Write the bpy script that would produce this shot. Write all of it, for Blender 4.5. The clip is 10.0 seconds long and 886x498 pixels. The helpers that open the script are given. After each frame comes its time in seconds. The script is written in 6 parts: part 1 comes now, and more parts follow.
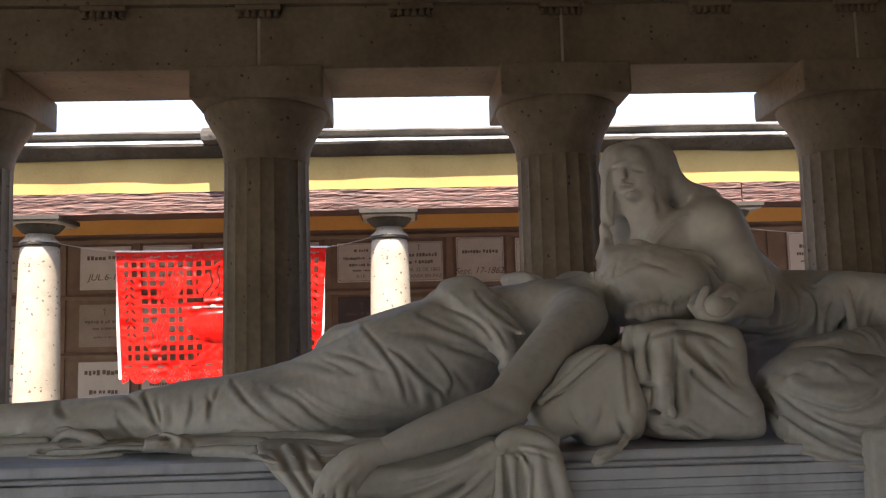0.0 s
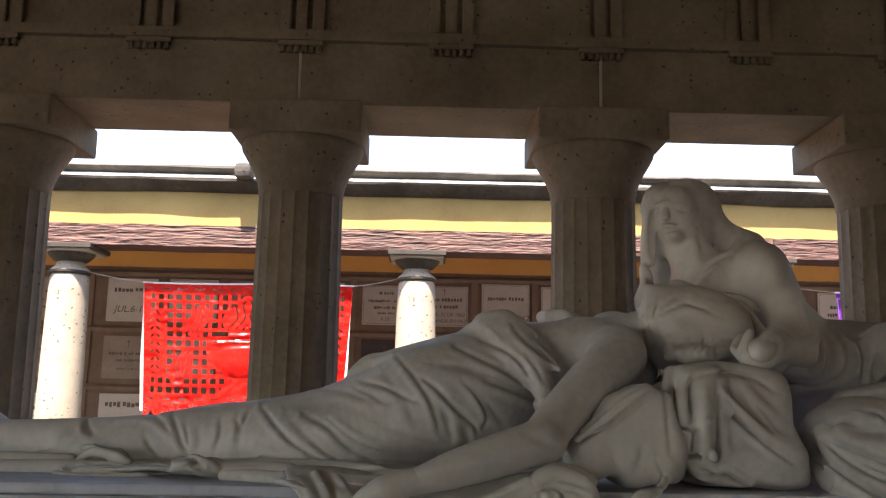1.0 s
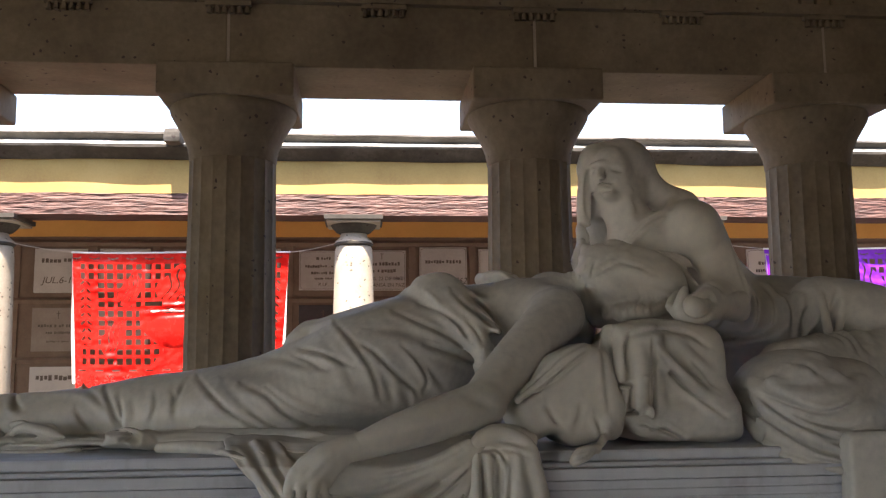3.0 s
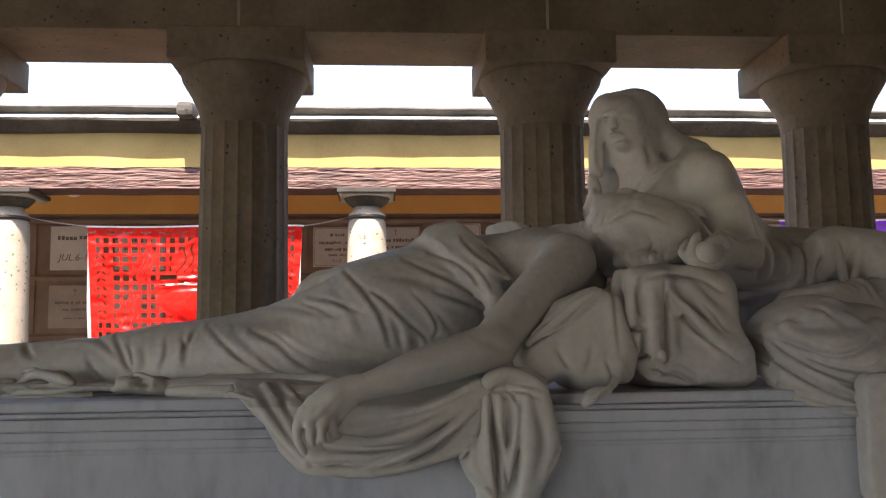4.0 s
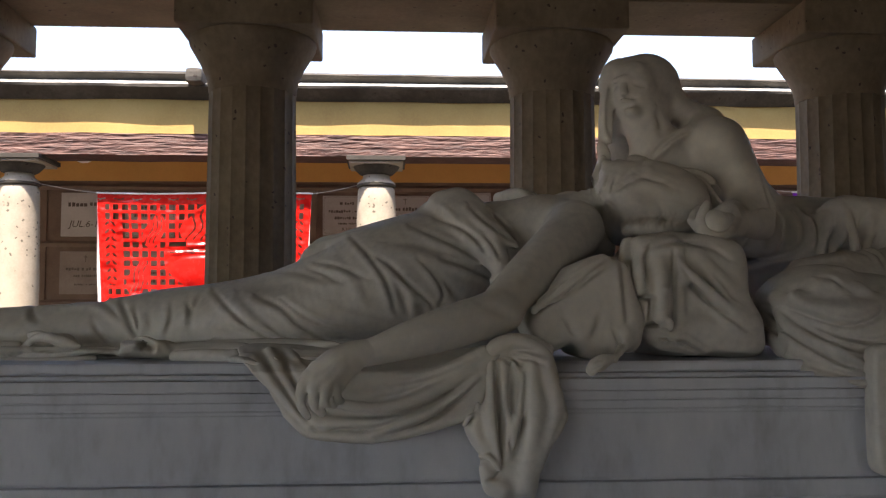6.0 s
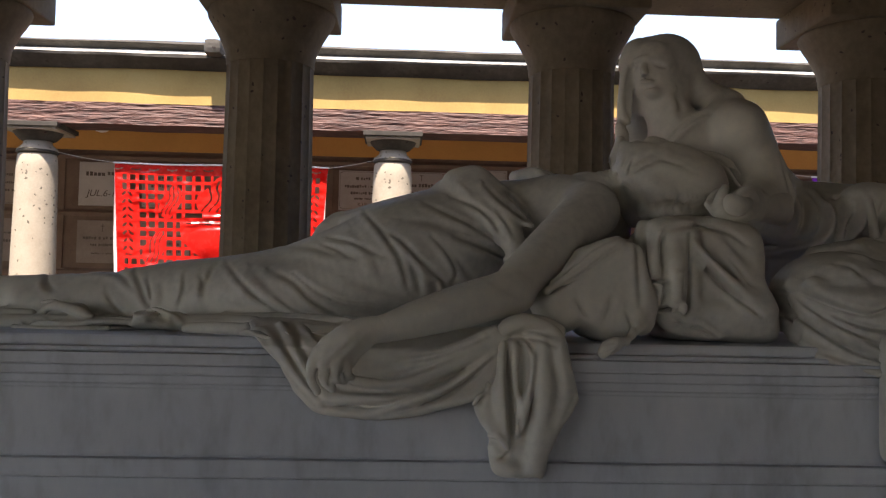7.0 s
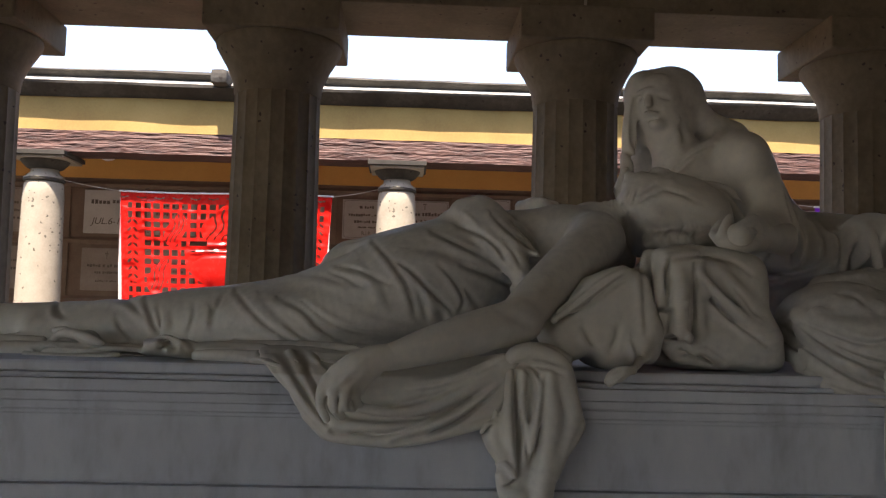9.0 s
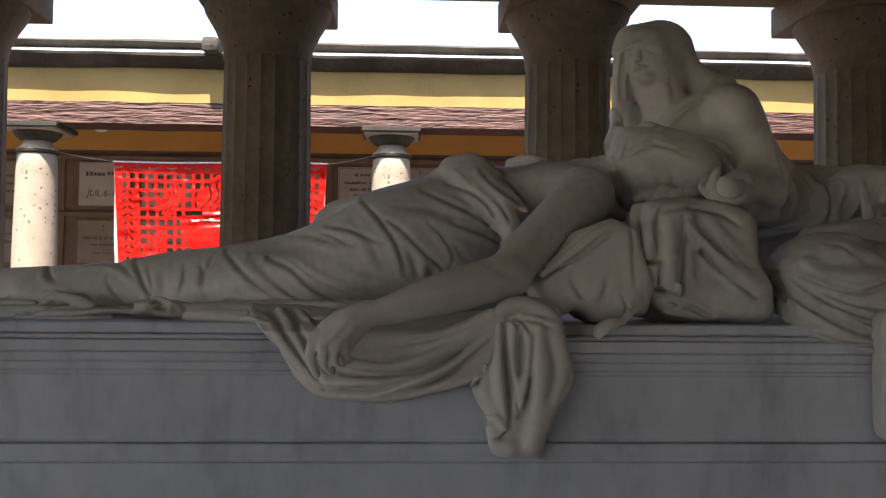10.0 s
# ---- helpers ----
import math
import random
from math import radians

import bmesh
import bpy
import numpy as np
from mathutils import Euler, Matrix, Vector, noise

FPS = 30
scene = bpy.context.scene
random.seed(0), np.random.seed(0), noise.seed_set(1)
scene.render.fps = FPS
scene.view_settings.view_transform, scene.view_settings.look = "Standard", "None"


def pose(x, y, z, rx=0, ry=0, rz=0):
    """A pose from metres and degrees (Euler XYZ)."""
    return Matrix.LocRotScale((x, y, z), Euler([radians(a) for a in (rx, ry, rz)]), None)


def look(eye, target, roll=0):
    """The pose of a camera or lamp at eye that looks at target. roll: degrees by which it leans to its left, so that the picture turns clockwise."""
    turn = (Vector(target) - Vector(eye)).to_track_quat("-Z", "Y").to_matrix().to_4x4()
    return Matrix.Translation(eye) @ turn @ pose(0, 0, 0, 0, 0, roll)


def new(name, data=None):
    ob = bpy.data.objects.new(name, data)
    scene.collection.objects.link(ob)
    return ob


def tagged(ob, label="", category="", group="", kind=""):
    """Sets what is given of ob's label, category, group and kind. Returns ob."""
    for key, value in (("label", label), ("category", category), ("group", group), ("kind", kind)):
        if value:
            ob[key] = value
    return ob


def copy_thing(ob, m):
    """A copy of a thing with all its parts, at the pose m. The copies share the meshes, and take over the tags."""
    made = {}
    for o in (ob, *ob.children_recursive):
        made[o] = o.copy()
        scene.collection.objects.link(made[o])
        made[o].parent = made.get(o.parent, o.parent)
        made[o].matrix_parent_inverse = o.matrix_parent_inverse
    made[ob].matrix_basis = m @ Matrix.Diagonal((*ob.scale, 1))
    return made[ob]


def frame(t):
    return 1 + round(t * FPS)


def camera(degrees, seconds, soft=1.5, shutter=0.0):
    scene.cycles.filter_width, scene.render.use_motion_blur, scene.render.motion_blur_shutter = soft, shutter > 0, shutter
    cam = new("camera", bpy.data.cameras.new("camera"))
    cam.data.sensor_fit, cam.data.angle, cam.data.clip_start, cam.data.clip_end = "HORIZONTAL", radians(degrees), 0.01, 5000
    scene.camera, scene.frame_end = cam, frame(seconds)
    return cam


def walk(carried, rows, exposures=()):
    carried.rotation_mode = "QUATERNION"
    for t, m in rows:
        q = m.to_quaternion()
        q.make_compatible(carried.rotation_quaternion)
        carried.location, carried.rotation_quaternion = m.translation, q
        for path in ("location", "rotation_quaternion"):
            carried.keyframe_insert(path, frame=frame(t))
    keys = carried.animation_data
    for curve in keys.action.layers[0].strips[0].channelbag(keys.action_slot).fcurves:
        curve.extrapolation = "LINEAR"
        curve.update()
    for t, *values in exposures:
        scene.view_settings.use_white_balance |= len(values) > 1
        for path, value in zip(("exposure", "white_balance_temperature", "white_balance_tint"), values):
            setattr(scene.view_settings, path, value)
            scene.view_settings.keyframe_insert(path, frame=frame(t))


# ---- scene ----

# ---- camera ----
cam = camera(52.41, 10.0, soft=1.3)
PATH = [
    (0.0, 0.0124, -0.0060, 1.6208, -2.355, 6.435, 1.485),
    (0.5, -0.0255, -0.0146, 1.5542, -2.210, 8.561, 0.997),
    (1.0, -0.0260, 0.0313, 1.5778, -1.207, 9.567, -1.085),
    (1.5, -0.0321, 0.0280, 1.5845, 0.250, 8.753, -0.140),
    (2.0, -0.0332, 0.0299, 1.5993, -0.897, 8.138, 0.361),
    (2.5, -0.0404, 0.0380, 1.6049, -3.524, 7.642, 0.108),
    (2.7, -0.0351, 0.0425, 1.6030, -4.647, 7.459, 0.076),
    (3.8, -0.0144, 0.0750, 1.4958, -4.801, 6.525, 1.260),
    (4.0, -0.0128, 0.0771, 1.4931, -4.051, 6.183, 0.698),
    (4.5, -0.0080, 0.0878, 1.4890, -3.356, 5.438, 0.346),
    (5.0, -0.0020, 0.0932, 1.4869, -3.407, 4.967, 0.596),
    (5.5, -0.0028, 0.0958, 1.4855, -3.485, 4.725, 0.536),
    (7.0, 0.0024, 0.1074, 1.4890, -2.555, 2.811, -1.203),
    (7.5, 0.0028, 0.1255, 1.4964, -1.712, 2.240, -1.521),
    (8.0, -0.0014, 0.1280, 1.4994, -1.391, 2.367, -1.601),
    (8.5, -0.0057, 0.1216, 1.5015, -2.072, 3.298, -1.515),
    (9.0, -0.0112, 0.0845, 1.4878, -2.426, 4.633, -1.382),
    (9.5, 0.0049, 0.0784, 1.4615, -2.466, 3.755, -0.729),
    (10.0, 0.0112, 0.0854, 1.4597, -2.464, 2.648, -0.435),
]
walk(cam, [(t, pose(x, y, z, 90 + pitch, roll, yaw)) for t, x, y, z, yaw, pitch, roll in PATH],
     exposures=[(0, 2.3, 7250, 19), (1, 2.45, 7250, 19), (2.5, 2.55, 7250, 19), (4.5, 2.35, 7250, 19), (5.5, 2.1, 7250, 19), (7.5, 1.72, 7250, 19), (9, 1.82, 7250, 19), (9.5, 1.97, 7250, 19), (10, 1.93, 7250, 19)])

# ---- world, sun ----
SUN_TO = Vector((0.04, 0.27, -0.57)).normalized()
world = bpy.data.worlds.new("world")
scene.world = world
world.use_nodes = True
wn = world.node_tree
sky = wn.nodes.new("ShaderNodeTexSky")
sky.sky_type = "NISHITA"
sky.sun_disc = False
sky.sun_elevation = math.asin(-SUN_TO.z)
sky.sun_rotation = math.atan2(-SUN_TO.x, -SUN_TO.y)
sky.dust_density = 1.2
wn.links.new(sky.outputs[0], wn.nodes["Background"].inputs[0])
wn.nodes["Background"].inputs[1].default_value = 0.15
sun_data = bpy.data.lights.new("sun", "SUN")
sun_data.energy = 4.5
sun_data.angle = radians(0.5)
sun_data.color = (1.0, 0.95, 0.86)
sun = new("sun", sun_data)
sun.matrix_world = look((0, -4, 12), Vector((0, -4, 12)) + SUN_TO)


# ---- materials ----
def material(name, stops, scale=3.0, fine=60.0, rough=0.7, bump=0.2, bump_dist=0.004, pits=0.0, pit_scale=22.0,
             pit_color=(0.04, 0.03, 0.025), stretch=(1, 1, 1), metallic=0.0, piece=0.0, translucent=0.0):
    """Surface colours mixed by a broad and a fine noise, with grain relief and optional open pits."""
    m = bpy.data.materials.new(name)
    m.use_nodes = True
    nt = m.node_tree
    N, L = nt.nodes, nt.links
    b = N["Principled BSDF"]
    b.inputs["Metallic"].default_value = metallic
    co = N.new("ShaderNodeTexCoord")
    mp = N.new("ShaderNodeMapping")
    mp.inputs["Scale"].default_value = stretch
    L.new(co.outputs["Object"], mp.inputs[0])

    def noise_tex(sc, detail, r=0.55):
        n = N.new("ShaderNodeTexNoise")
        n.inputs["Scale"].default_value = sc
        n.inputs["Detail"].default_value = detail
        n.inputs["Roughness"].default_value = r
        L.new(mp.outputs[0], n.inputs["Vector"])
        return n.outputs[0]

    def mathn(op, a, c, clamp=False):
        q = N.new("ShaderNodeMath")
        q.operation, q.use_clamp = op, clamp
        for i, v in enumerate((a, c)):
            if isinstance(v, (int, float)):
                q.inputs[i].default_value = v
            else:
                L.new(v, q.inputs[i])
        return q.outputs[0]

    broad, grain = noise_tex(scale, 6.0, 0.6), noise_tex(fine, 4.0)
    mixv = mathn("ADD", mathn("MULTIPLY", broad, 0.72), mathn("MULTIPLY", grain, 0.28))
    if piece:
        oi = N.new("ShaderNodeObjectInfo")
        mixv = mathn("ADD", mixv, mathn("MULTIPLY", mathn("SUBTRACT", oi.outputs["Random"], 0.5), piece))
    ramp = N.new("ShaderNodeValToRGB")
    el = ramp.color_ramp.elements
    lo, hi = 0.34, 0.66
    for i, c in enumerate(stops):
        p = lo + (hi - lo) * i / max(1, len(stops) - 1)
        e = el[i] if i < 2 else el.new(p)
        e.position, e.color = p, (*c, 1)
    for i, c in enumerate(stops):
        el[i].position = lo + (hi - lo) * i / max(1, len(stops) - 1)
        el[i].color = (*c, 1)
    L.new(mixv, ramp.inputs[0])
    color = ramp.outputs[0]
    height = mathn("ADD", mathn("MULTIPLY", grain, 0.6), mathn("MULTIPLY", broad, 0.4))
    if pits:
        v = N.new("ShaderNodeTexVoronoi")
        v.inputs["Scale"].default_value = pit_scale
        v.inputs["Randomness"].default_value = 1.0
        warp = N.new("ShaderNodeVectorMath")
        warp.operation = "ADD"
        wnz = N.new("ShaderNodeTexNoise")
        wnz.inputs["Scale"].default_value = pit_scale * 1.3
        L.new(mp.outputs[0], wnz.inputs["Vector"])
        sc = N.new("ShaderNodeVectorMath")
        sc.operation = "SCALE"
        sc.inputs[3].default_value = 0.9 / pit_scale
        L.new(wnz.outputs[1], sc.inputs[0])
        L.new(mp.outputs[0], warp.inputs[0])
        L.new(sc.outputs[0], warp.inputs[1])
        L.new(warp.outputs[0], v.inputs["Vector"])
        keep = mathn("GREATER_THAN", N_sep(N, L, v.outputs["Color"]), 1.0 - pits)
        hole = mathn("MULTIPLY", keep, mathn("LESS_THAN", v.outputs["Distance"], 0.27))
        mx = N.new("ShaderNodeMixRGB")
        L.new(hole, mx.inputs[0])
        L.new(color, mx.inputs[1])
        mx.inputs[2].default_value = (*pit_color, 1)
        color = mx.outputs[0]
        height = mathn("SUBTRACT", height, mathn("MULTIPLY", hole, 1.2))
    L.new(color, b.inputs["Base Color"])
    rr = mathn("ADD", mathn("MULTIPLY", grain, 0.3), rough - 0.15, True)
    L.new(rr, b.inputs["Roughness"])
    bp = N.new("ShaderNodeBump")
    bp.inputs["Strength"].default_value = bump
    bp.inputs["Distance"].default_value = bump_dist
    L.new(height, bp.inputs["Height"])
    L.new(bp.outputs[0], b.inputs["Normal"])
    if translucent:
        tr = N.new("ShaderNodeBsdfTranslucent")
        L.new(color, tr.inputs[0])
        ms = N.new("ShaderNodeMixShader")
        ms.inputs[0].default_value = translucent
        L.new(b.outputs[0], ms.inputs[1])
        L.new(tr.outputs[0], ms.inputs[2])
        L.new(ms.outputs[0], N["Material Output"].inputs[0])
    return m


def N_sep(N, L, socket):
    s = N.new("ShaderNodeSeparateColor")
    L.new(socket, s.inputs[0])
    return s.outputs[0]


MARBLE = material("statuary_marble", [(0.45, 0.455, 0.46), (0.61, 0.605, 0.58), (0.71, 0.69, 0.635)], 2.4, 45, 0.48, 0.10, 0.002)
PLINTH = material("plinth_marble", [(0.36, 0.39, 0.45), (0.54, 0.58, 0.66), (0.63, 0.66, 0.73)], 4.5, 30, 0.45, 0.12, 0.002,
                  stretch=(1, 1, 0.4))
STONE = material("brown_volcanic_stone", [(0.13, 0.10, 0.064), (0.195, 0.155, 0.10), (0.265, 0.22, 0.148)], 2.2, 35, 0.85, 0.5, 0.006,
                 pits=0.07, pit_scale=36, pit_color=(0.085, 0.062, 0.048))
MORTAR = material("pale_mortar", [(0.33, 0.28, 0.22), (0.45, 0.39, 0.31)], 8, 60, 0.9, 0.4)
PALE_STONE = material("pale_pitted_stone", [(0.27, 0.237, 0.185), (0.345, 0.305, 0.24), (0.40, 0.355, 0.285)], 3, 60, 0.85, 0.5, 0.004,
                      pits=0.2, pit_scale=26, pit_color=(0.12, 0.105, 0.08))
# Grey pitted stone, its colour taken near black to stand in for shade.
SHADED_STONE = material("shaded_weathered_stone", [(0.03, 0.027, 0.022), (0.055, 0.05, 0.042), (0.10, 0.094, 0.08)], 3, 30, 0.9, 0.6, 0.006,
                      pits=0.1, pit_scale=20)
# Mottled limewash, pale to carry the sun on the cornice slope.
LIT_LIME = material("sunlit_weathered_limewash", [(0.10, 0.095, 0.085), (0.45, 0.43, 0.38), (0.72, 0.70, 0.64)], 5, 30, 0.9, 0.6)
YELLOW = material("yellow_wall_paint", [(0.31, 0.20, 0.065), (0.38, 0.26, 0.085), (0.43, 0.30, 0.11)], 1.5, 50, 0.85, 0.25)
ORANGE = material("ochre_wall_paint", [(0.56, 0.28, 0.075), (0.66, 0.35, 0.10)], 1.5, 40, 0.85, 0.2)
TIMBER = material("rough_brown_timber", [(0.026, 0.011, 0.009), (0.075, 0.031, 0.024), (0.14, 0.068, 0.052)], 8, 38, 0.6, 0.9, 0.010,
                  stretch=(0.7, 1, 4.0))
NICHE = material("niche_wall_plaster", [(0.14, 0.095, 0.07), (0.21, 0.15, 0.11)], 3, 40, 0.9, 0.35)
SLAB = material("grey_marble_plaque", [(0.38, 0.35, 0.32), (0.50, 0.47, 0.43)], 3, 30, 0.5, 0.15, piece=0.5)
NICHE_SLAB = material("dusty_brown_plaque", [(0.22, 0.175, 0.145), (0.31, 0.26, 0.22)], 3, 30, 0.7, 0.2, piece=0.4)
DARK_SLAB = material("black_slate_plaque", [(0.03, 0.03, 0.032), (0.055, 0.055, 0.06)], 4, 40, 0.45, 0.15)
INK = material("engraved_dark_lettering", [(0.09, 0.07, 0.055), (0.15, 0.12, 0.095)], 8, 60, 0.8, 0.1)
RED = material("red_plastic_sheet", [(0.66, 0.010, 0.008), (0.80, 0.022, 0.014)], 5, 18, 0.26, 0.35, 0.010, translucent=0.3)
PURPLE = material("purple_plastic_sheet", [(0.20, 0.015, 0.52), (0.28, 0.03, 0.66)], 5, 40, 0.4, 0.2, 0.003, translucent=0.35)
WHITE_HEM = material("white_plastic_hem", [(0.75, 0.72, 0.70), (0.82, 0.80, 0.78)], 5, 40, 0.5, 0.1)
STRING = material("pale_cotton_string", [(0.45, 0.42, 0.36), (0.55, 0.52, 0.46)], 20, 90, 0.9, 0.2)
GROUND = material("dusty_stone_paving", [(0.15, 0.135, 0.11), (0.21, 0.19, 0.16), (0.27, 0.245, 0.21)], 1.2, 25, 0.9, 0.4, 0.01)


# ---- building helpers ----
def part(name, bm, mat, parent=None, label="", smooth=False, bevel=0.0):
    if bevel:
        bmesh.ops.bevel(bm, geom=[e for e in bm.edges if e.is_manifold and e.calc_face_angle(0) > 0.6], offset=bevel,
                        segments=2, profile=0.6, affect="EDGES", clamp_overlap=True)
    me = bpy.data.meshes.new(name)
    bm.to_mesh(me)
    bm.free()
    me.materials.append(mat)
    if smooth:
        me.polygons.foreach_set("use_smooth", [True] * len(me.polygons))
        me.set_sharp_from_angle(angle=radians(38))
    ob = new(name, me)
    if parent:
        ob.parent = parent
    if label:
        tagged(ob, label)
    return ob


def empty(name, x=0, y=0, z=0):
    ob = new(name)
    ob.empty_display_size = 0.1
    ob.location = (x, y, z)
    return ob


def box(x0, x1, y0, y1, z0, z1, bm=None):
    bm = bm or bmesh.new()
    m = Matrix.LocRotScale(((x0 + x1) / 2, (y0 + y1) / 2, (z0 + z1) / 2), None, (abs(x1 - x0), abs(y1 - y0), abs(z1 - z0)))
    bmesh.ops.create_cube(bm, size=1, matrix=m)
    return bm


def lathe(profile, n=32, bm=None, ripple=None):
    """profile: (radius, z) pairs from the bottom up; ripple(angle, radius, z) may change the radius."""
    bm = bm or bmesh.new()
    rings = []
    for r, z in profile:
        ring = []
        for i in range(n):
            a = 2 * math.pi * i / n
            q = ripple(a, r, z) if ripple else r
            ring.append(bm.verts.new((q * math.cos(a), q * math.sin(a), z)))
        rings.append(ring)
    for lo, hi in zip(rings, rings[1:]):
        for i in range(n):
            bm.faces.new((lo[i], lo[(i + 1) % n], hi[(i + 1) % n], hi[i]))
    bm.faces.new(rings[0][::-1])
    bm.faces.new(rings[-1])
    return bm


def moulding(profile, x0, x1, wobble=0.0, seed=0, step=0.25):
    """A run along x of a profile of (y, z) pairs, with a slightly uneven line."""
    bm = bmesh.new()
    n = max(1, int(round((x1 - x0) / step))) if wobble else 1
    rings = []
    for i in range(n + 1):
        x = x0 + (x1 - x0) * i / n
        ring = []
        for k, (y, z) in enumerate(profile):
            w = wobble * noise.noise((x * 1.7, seed + k * 3.1, 0.5)) if wobble else 0
            ring.append(bm.verts.new((x, y + w * 0.6, z + w)))
        rings.append(ring)
    m = len(profile)
    for a, b in zip(rings, rings[1:]):
        for k in range(m):
            bm.faces.new((a[k], a[(k + 1) % m], b[(k + 1) % m], b[k]))
    bm.faces.new(rings[0])
    bm.faces.new(rings[-1][::-1])
    bmesh.ops.recalc_face_normals(bm, faces=bm.faces)
    return bm


def cord(points, r, sides=6):
    bm = bmesh.new()
    rings = []
    for i, p in enumerate(points):
        d = (Vector(points[min(i + 1, len(points) - 1)]) - Vector(points[max(i - 1, 0)])).normalized()
        u = d.cross(Vector((0, 1, 0.01))).normalized()
        v = d.cross(u)
        rings.append([bm.verts.new(Vector(p) + r * (math.cos(t) * u + math.sin(t) * v)) for t in np.linspace(0, 2 * math.pi, sides, endpoint=False)])
    for a, b in zip(rings, rings[1:]):
        for k in range(sides):
            bm.faces.new((a[k], a[(k + 1) % sides], b[(k + 1) % sides], b[k]))
    bm.faces.new(rings[0][::-1])
    bm.faces.new(rings[-1])
    return bm

# ---- ground, mausoleum and unseen walls that set its light ----
# Invented openings (x0, x1, height) behind the camera, sized to light the statues.
DOOR = (-6.7, -3.6, 2.75)
SIDE = (3.25, 5.0, 2.45)
ground = tagged(part("ground", box(-400, 400, -400, 400, -0.4, -0.25), GROUND), "dusty beige stone paving of the cemetery court", "ground", kind="structure")
floor = tagged(part("floor", box(-7.5, 7.5, -5.2, 5.15, -0.249, 0), STONE), "raised brown stone floor of the mausoleum", "floor", kind="structure")
# Out of view; carried back past the camera to hold off the sky.
ceiling = tagged(part("ceiling", box(-7.5, 7.5, -5.3, 5.1, 4.05, 4.3), STONE), "unseen dark brown stone ceiling of the mausoleum, extended to block sky light", "ceiling", kind="structure")
# Added wall, never in view; its opening brings light from the left.
wall_west = empty("wall_west")
tagged(wall_west, "unseen brown stone side wall added with an opening for side light", "wall", kind="structure")
for a, b, z0, z1 in ((-4.4, -3.8, 0, 4.05), (-3.8, 2.2, 0, 0.6), (-3.8, 2.2, 2.75, 4.05), (2.2, 5.1, 0, 4.05)):
    part("masonry", box(-7.5, -7.1, a, b, z0, z1), STONE, wall_west)
# Added wall, never in view, closing the right side against light.
wall_east = tagged(part("wall_east", box(7.1, 7.5, -4.4, 5.1, 0, 4.05), STONE), "unseen plain brown stone side wall added to keep light out", "wall", kind="structure")

# Added wall behind the camera that dims and directs the light coming in.
wall_south = empty("wall_south")
tagged(wall_south, "unseen brown stone wall added with two openings to shape the light", "wall", kind="structure")
for a, b, z0, z1 in ((-7.1, DOOR[0], 0, 4.05), (DOOR[0], DOOR[1], DOOR[2], 4.05), (DOOR[1], SIDE[0], 0, 4.05),
                     (SIDE[0], SIDE[1], SIDE[2], 4.05), (SIDE[1], 7.1, 0, 4.05)):
    part("masonry", box(a, b, -4.4, -4.0, z0, z1), STONE, wall_south)

PITCH, COL_X, COL_Y = 1.519, 0.833, 4.61
FRONT = 4.36


def flute(a, r, z):
    if z > 2.60:
        return r
    return r * (1 - 0.035 * abs(math.sin(a * 10)) ** 0.7)


def doric_column():
    e = empty("doric_column")
    shaft = lathe([(0.230, 0.0), (0.229, 0.5), (0.226, 1.2), (0.222, 1.9), (0.217, 2.45), (0.216, 2.595)], 120, ripple=flute)
    part("shaft", shaft, STONE, e, smooth=False)
    cap = lathe([(0.212, 2.595), (0.218, 2.605), (0.22, 2.64), (0.224, 2.648), (0.224, 2.66), (0.235, 2.69), (0.262, 2.75), (0.292, 2.80), (0.312, 2.835), (0.316, 2.855), (0.312, 2.866)], 64)
    part("echinus", cap, STONE, e, smooth=True)
    part("abacus", box(-0.325, 0.325, -0.325, 0.325, 2.866, 3.03), STONE, e, bevel=0.012)
    return e


column = tagged(doric_column(), "dark brown pitted stone column with a plain round capital", "column", "columns of the mausoleum")
column.location = (COL_X, COL_Y, 0)
for k in (-4, -3, -2, -1, 1, 2, 3):
    copy_thing(column, pose(COL_X + PITCH * k, COL_Y, 0, 0, 0, 18 * k))
for o in [q for q in scene.objects if q.name.startswith("abacus")]:
    o.rotation_euler.z = -o.parent.rotation_euler.z

entablature = empty("entablature")
tagged(entablature, "dark brown stone beam with carved triglyphs and pegs", "entablature", kind="structure")
for k in range(-5, 4):
    x0 = COL_X + PITCH * k
    part("architrave_block", box(x0 + 0.006, x0 + PITCH - 0.006, FRONT + 0.004 * (k % 2), 4.90, 3.03, 3.352), STONE, entablature, bevel=0.006)
    part("mortar_joint", box(x0 - 0.007, x0 + 0.007, FRONT + 0.003, 4.89, 3.034, 3.35), MORTAR, entablature)
part("taenia", moulding([(FRONT - 0.035, 3.352), (FRONT - 0.035, 3.405), (FRONT + 0.02, 3.412), (4.9, 3.412), (4.9, 3.352)], -7.1, 7.1, 0.004), STONE, entablature)
part("frieze", box(-7.1, 7.1, FRONT + 0.02, 4.9, 3.413, 4.05), STONE, entablature)
for k in range(-9, 9):
    xc = COL_X + PITCH / 2 * k
    bm = box(xc - 0.112, xc + 0.112, FRONT - 0.03, FRONT, 3.326, 3.351)
    part("regula", bm, STONE, entablature, bevel=0.003)
    for g in range(6):
        cone = bmesh.new()
        bmesh.ops.create_cone(cone, cap_ends=True, segments=8, radius1=0.0145, radius2=0.011, depth=0.036,
                              matrix=Matrix.Translation((xc - 0.09 + 0.036 * g, FRONT - 0.014, 3.308)))
        part("gutta", cone, STONE, entablature)
    for s in (-0.085, 0, 0.085):
        part("triglyph_bar", box(xc + s - 0.03, xc + s + 0.03, FRONT - 0.012, FRONT + 0.02, 3.413, 4.05), STONE, entablature, bevel=0.008)

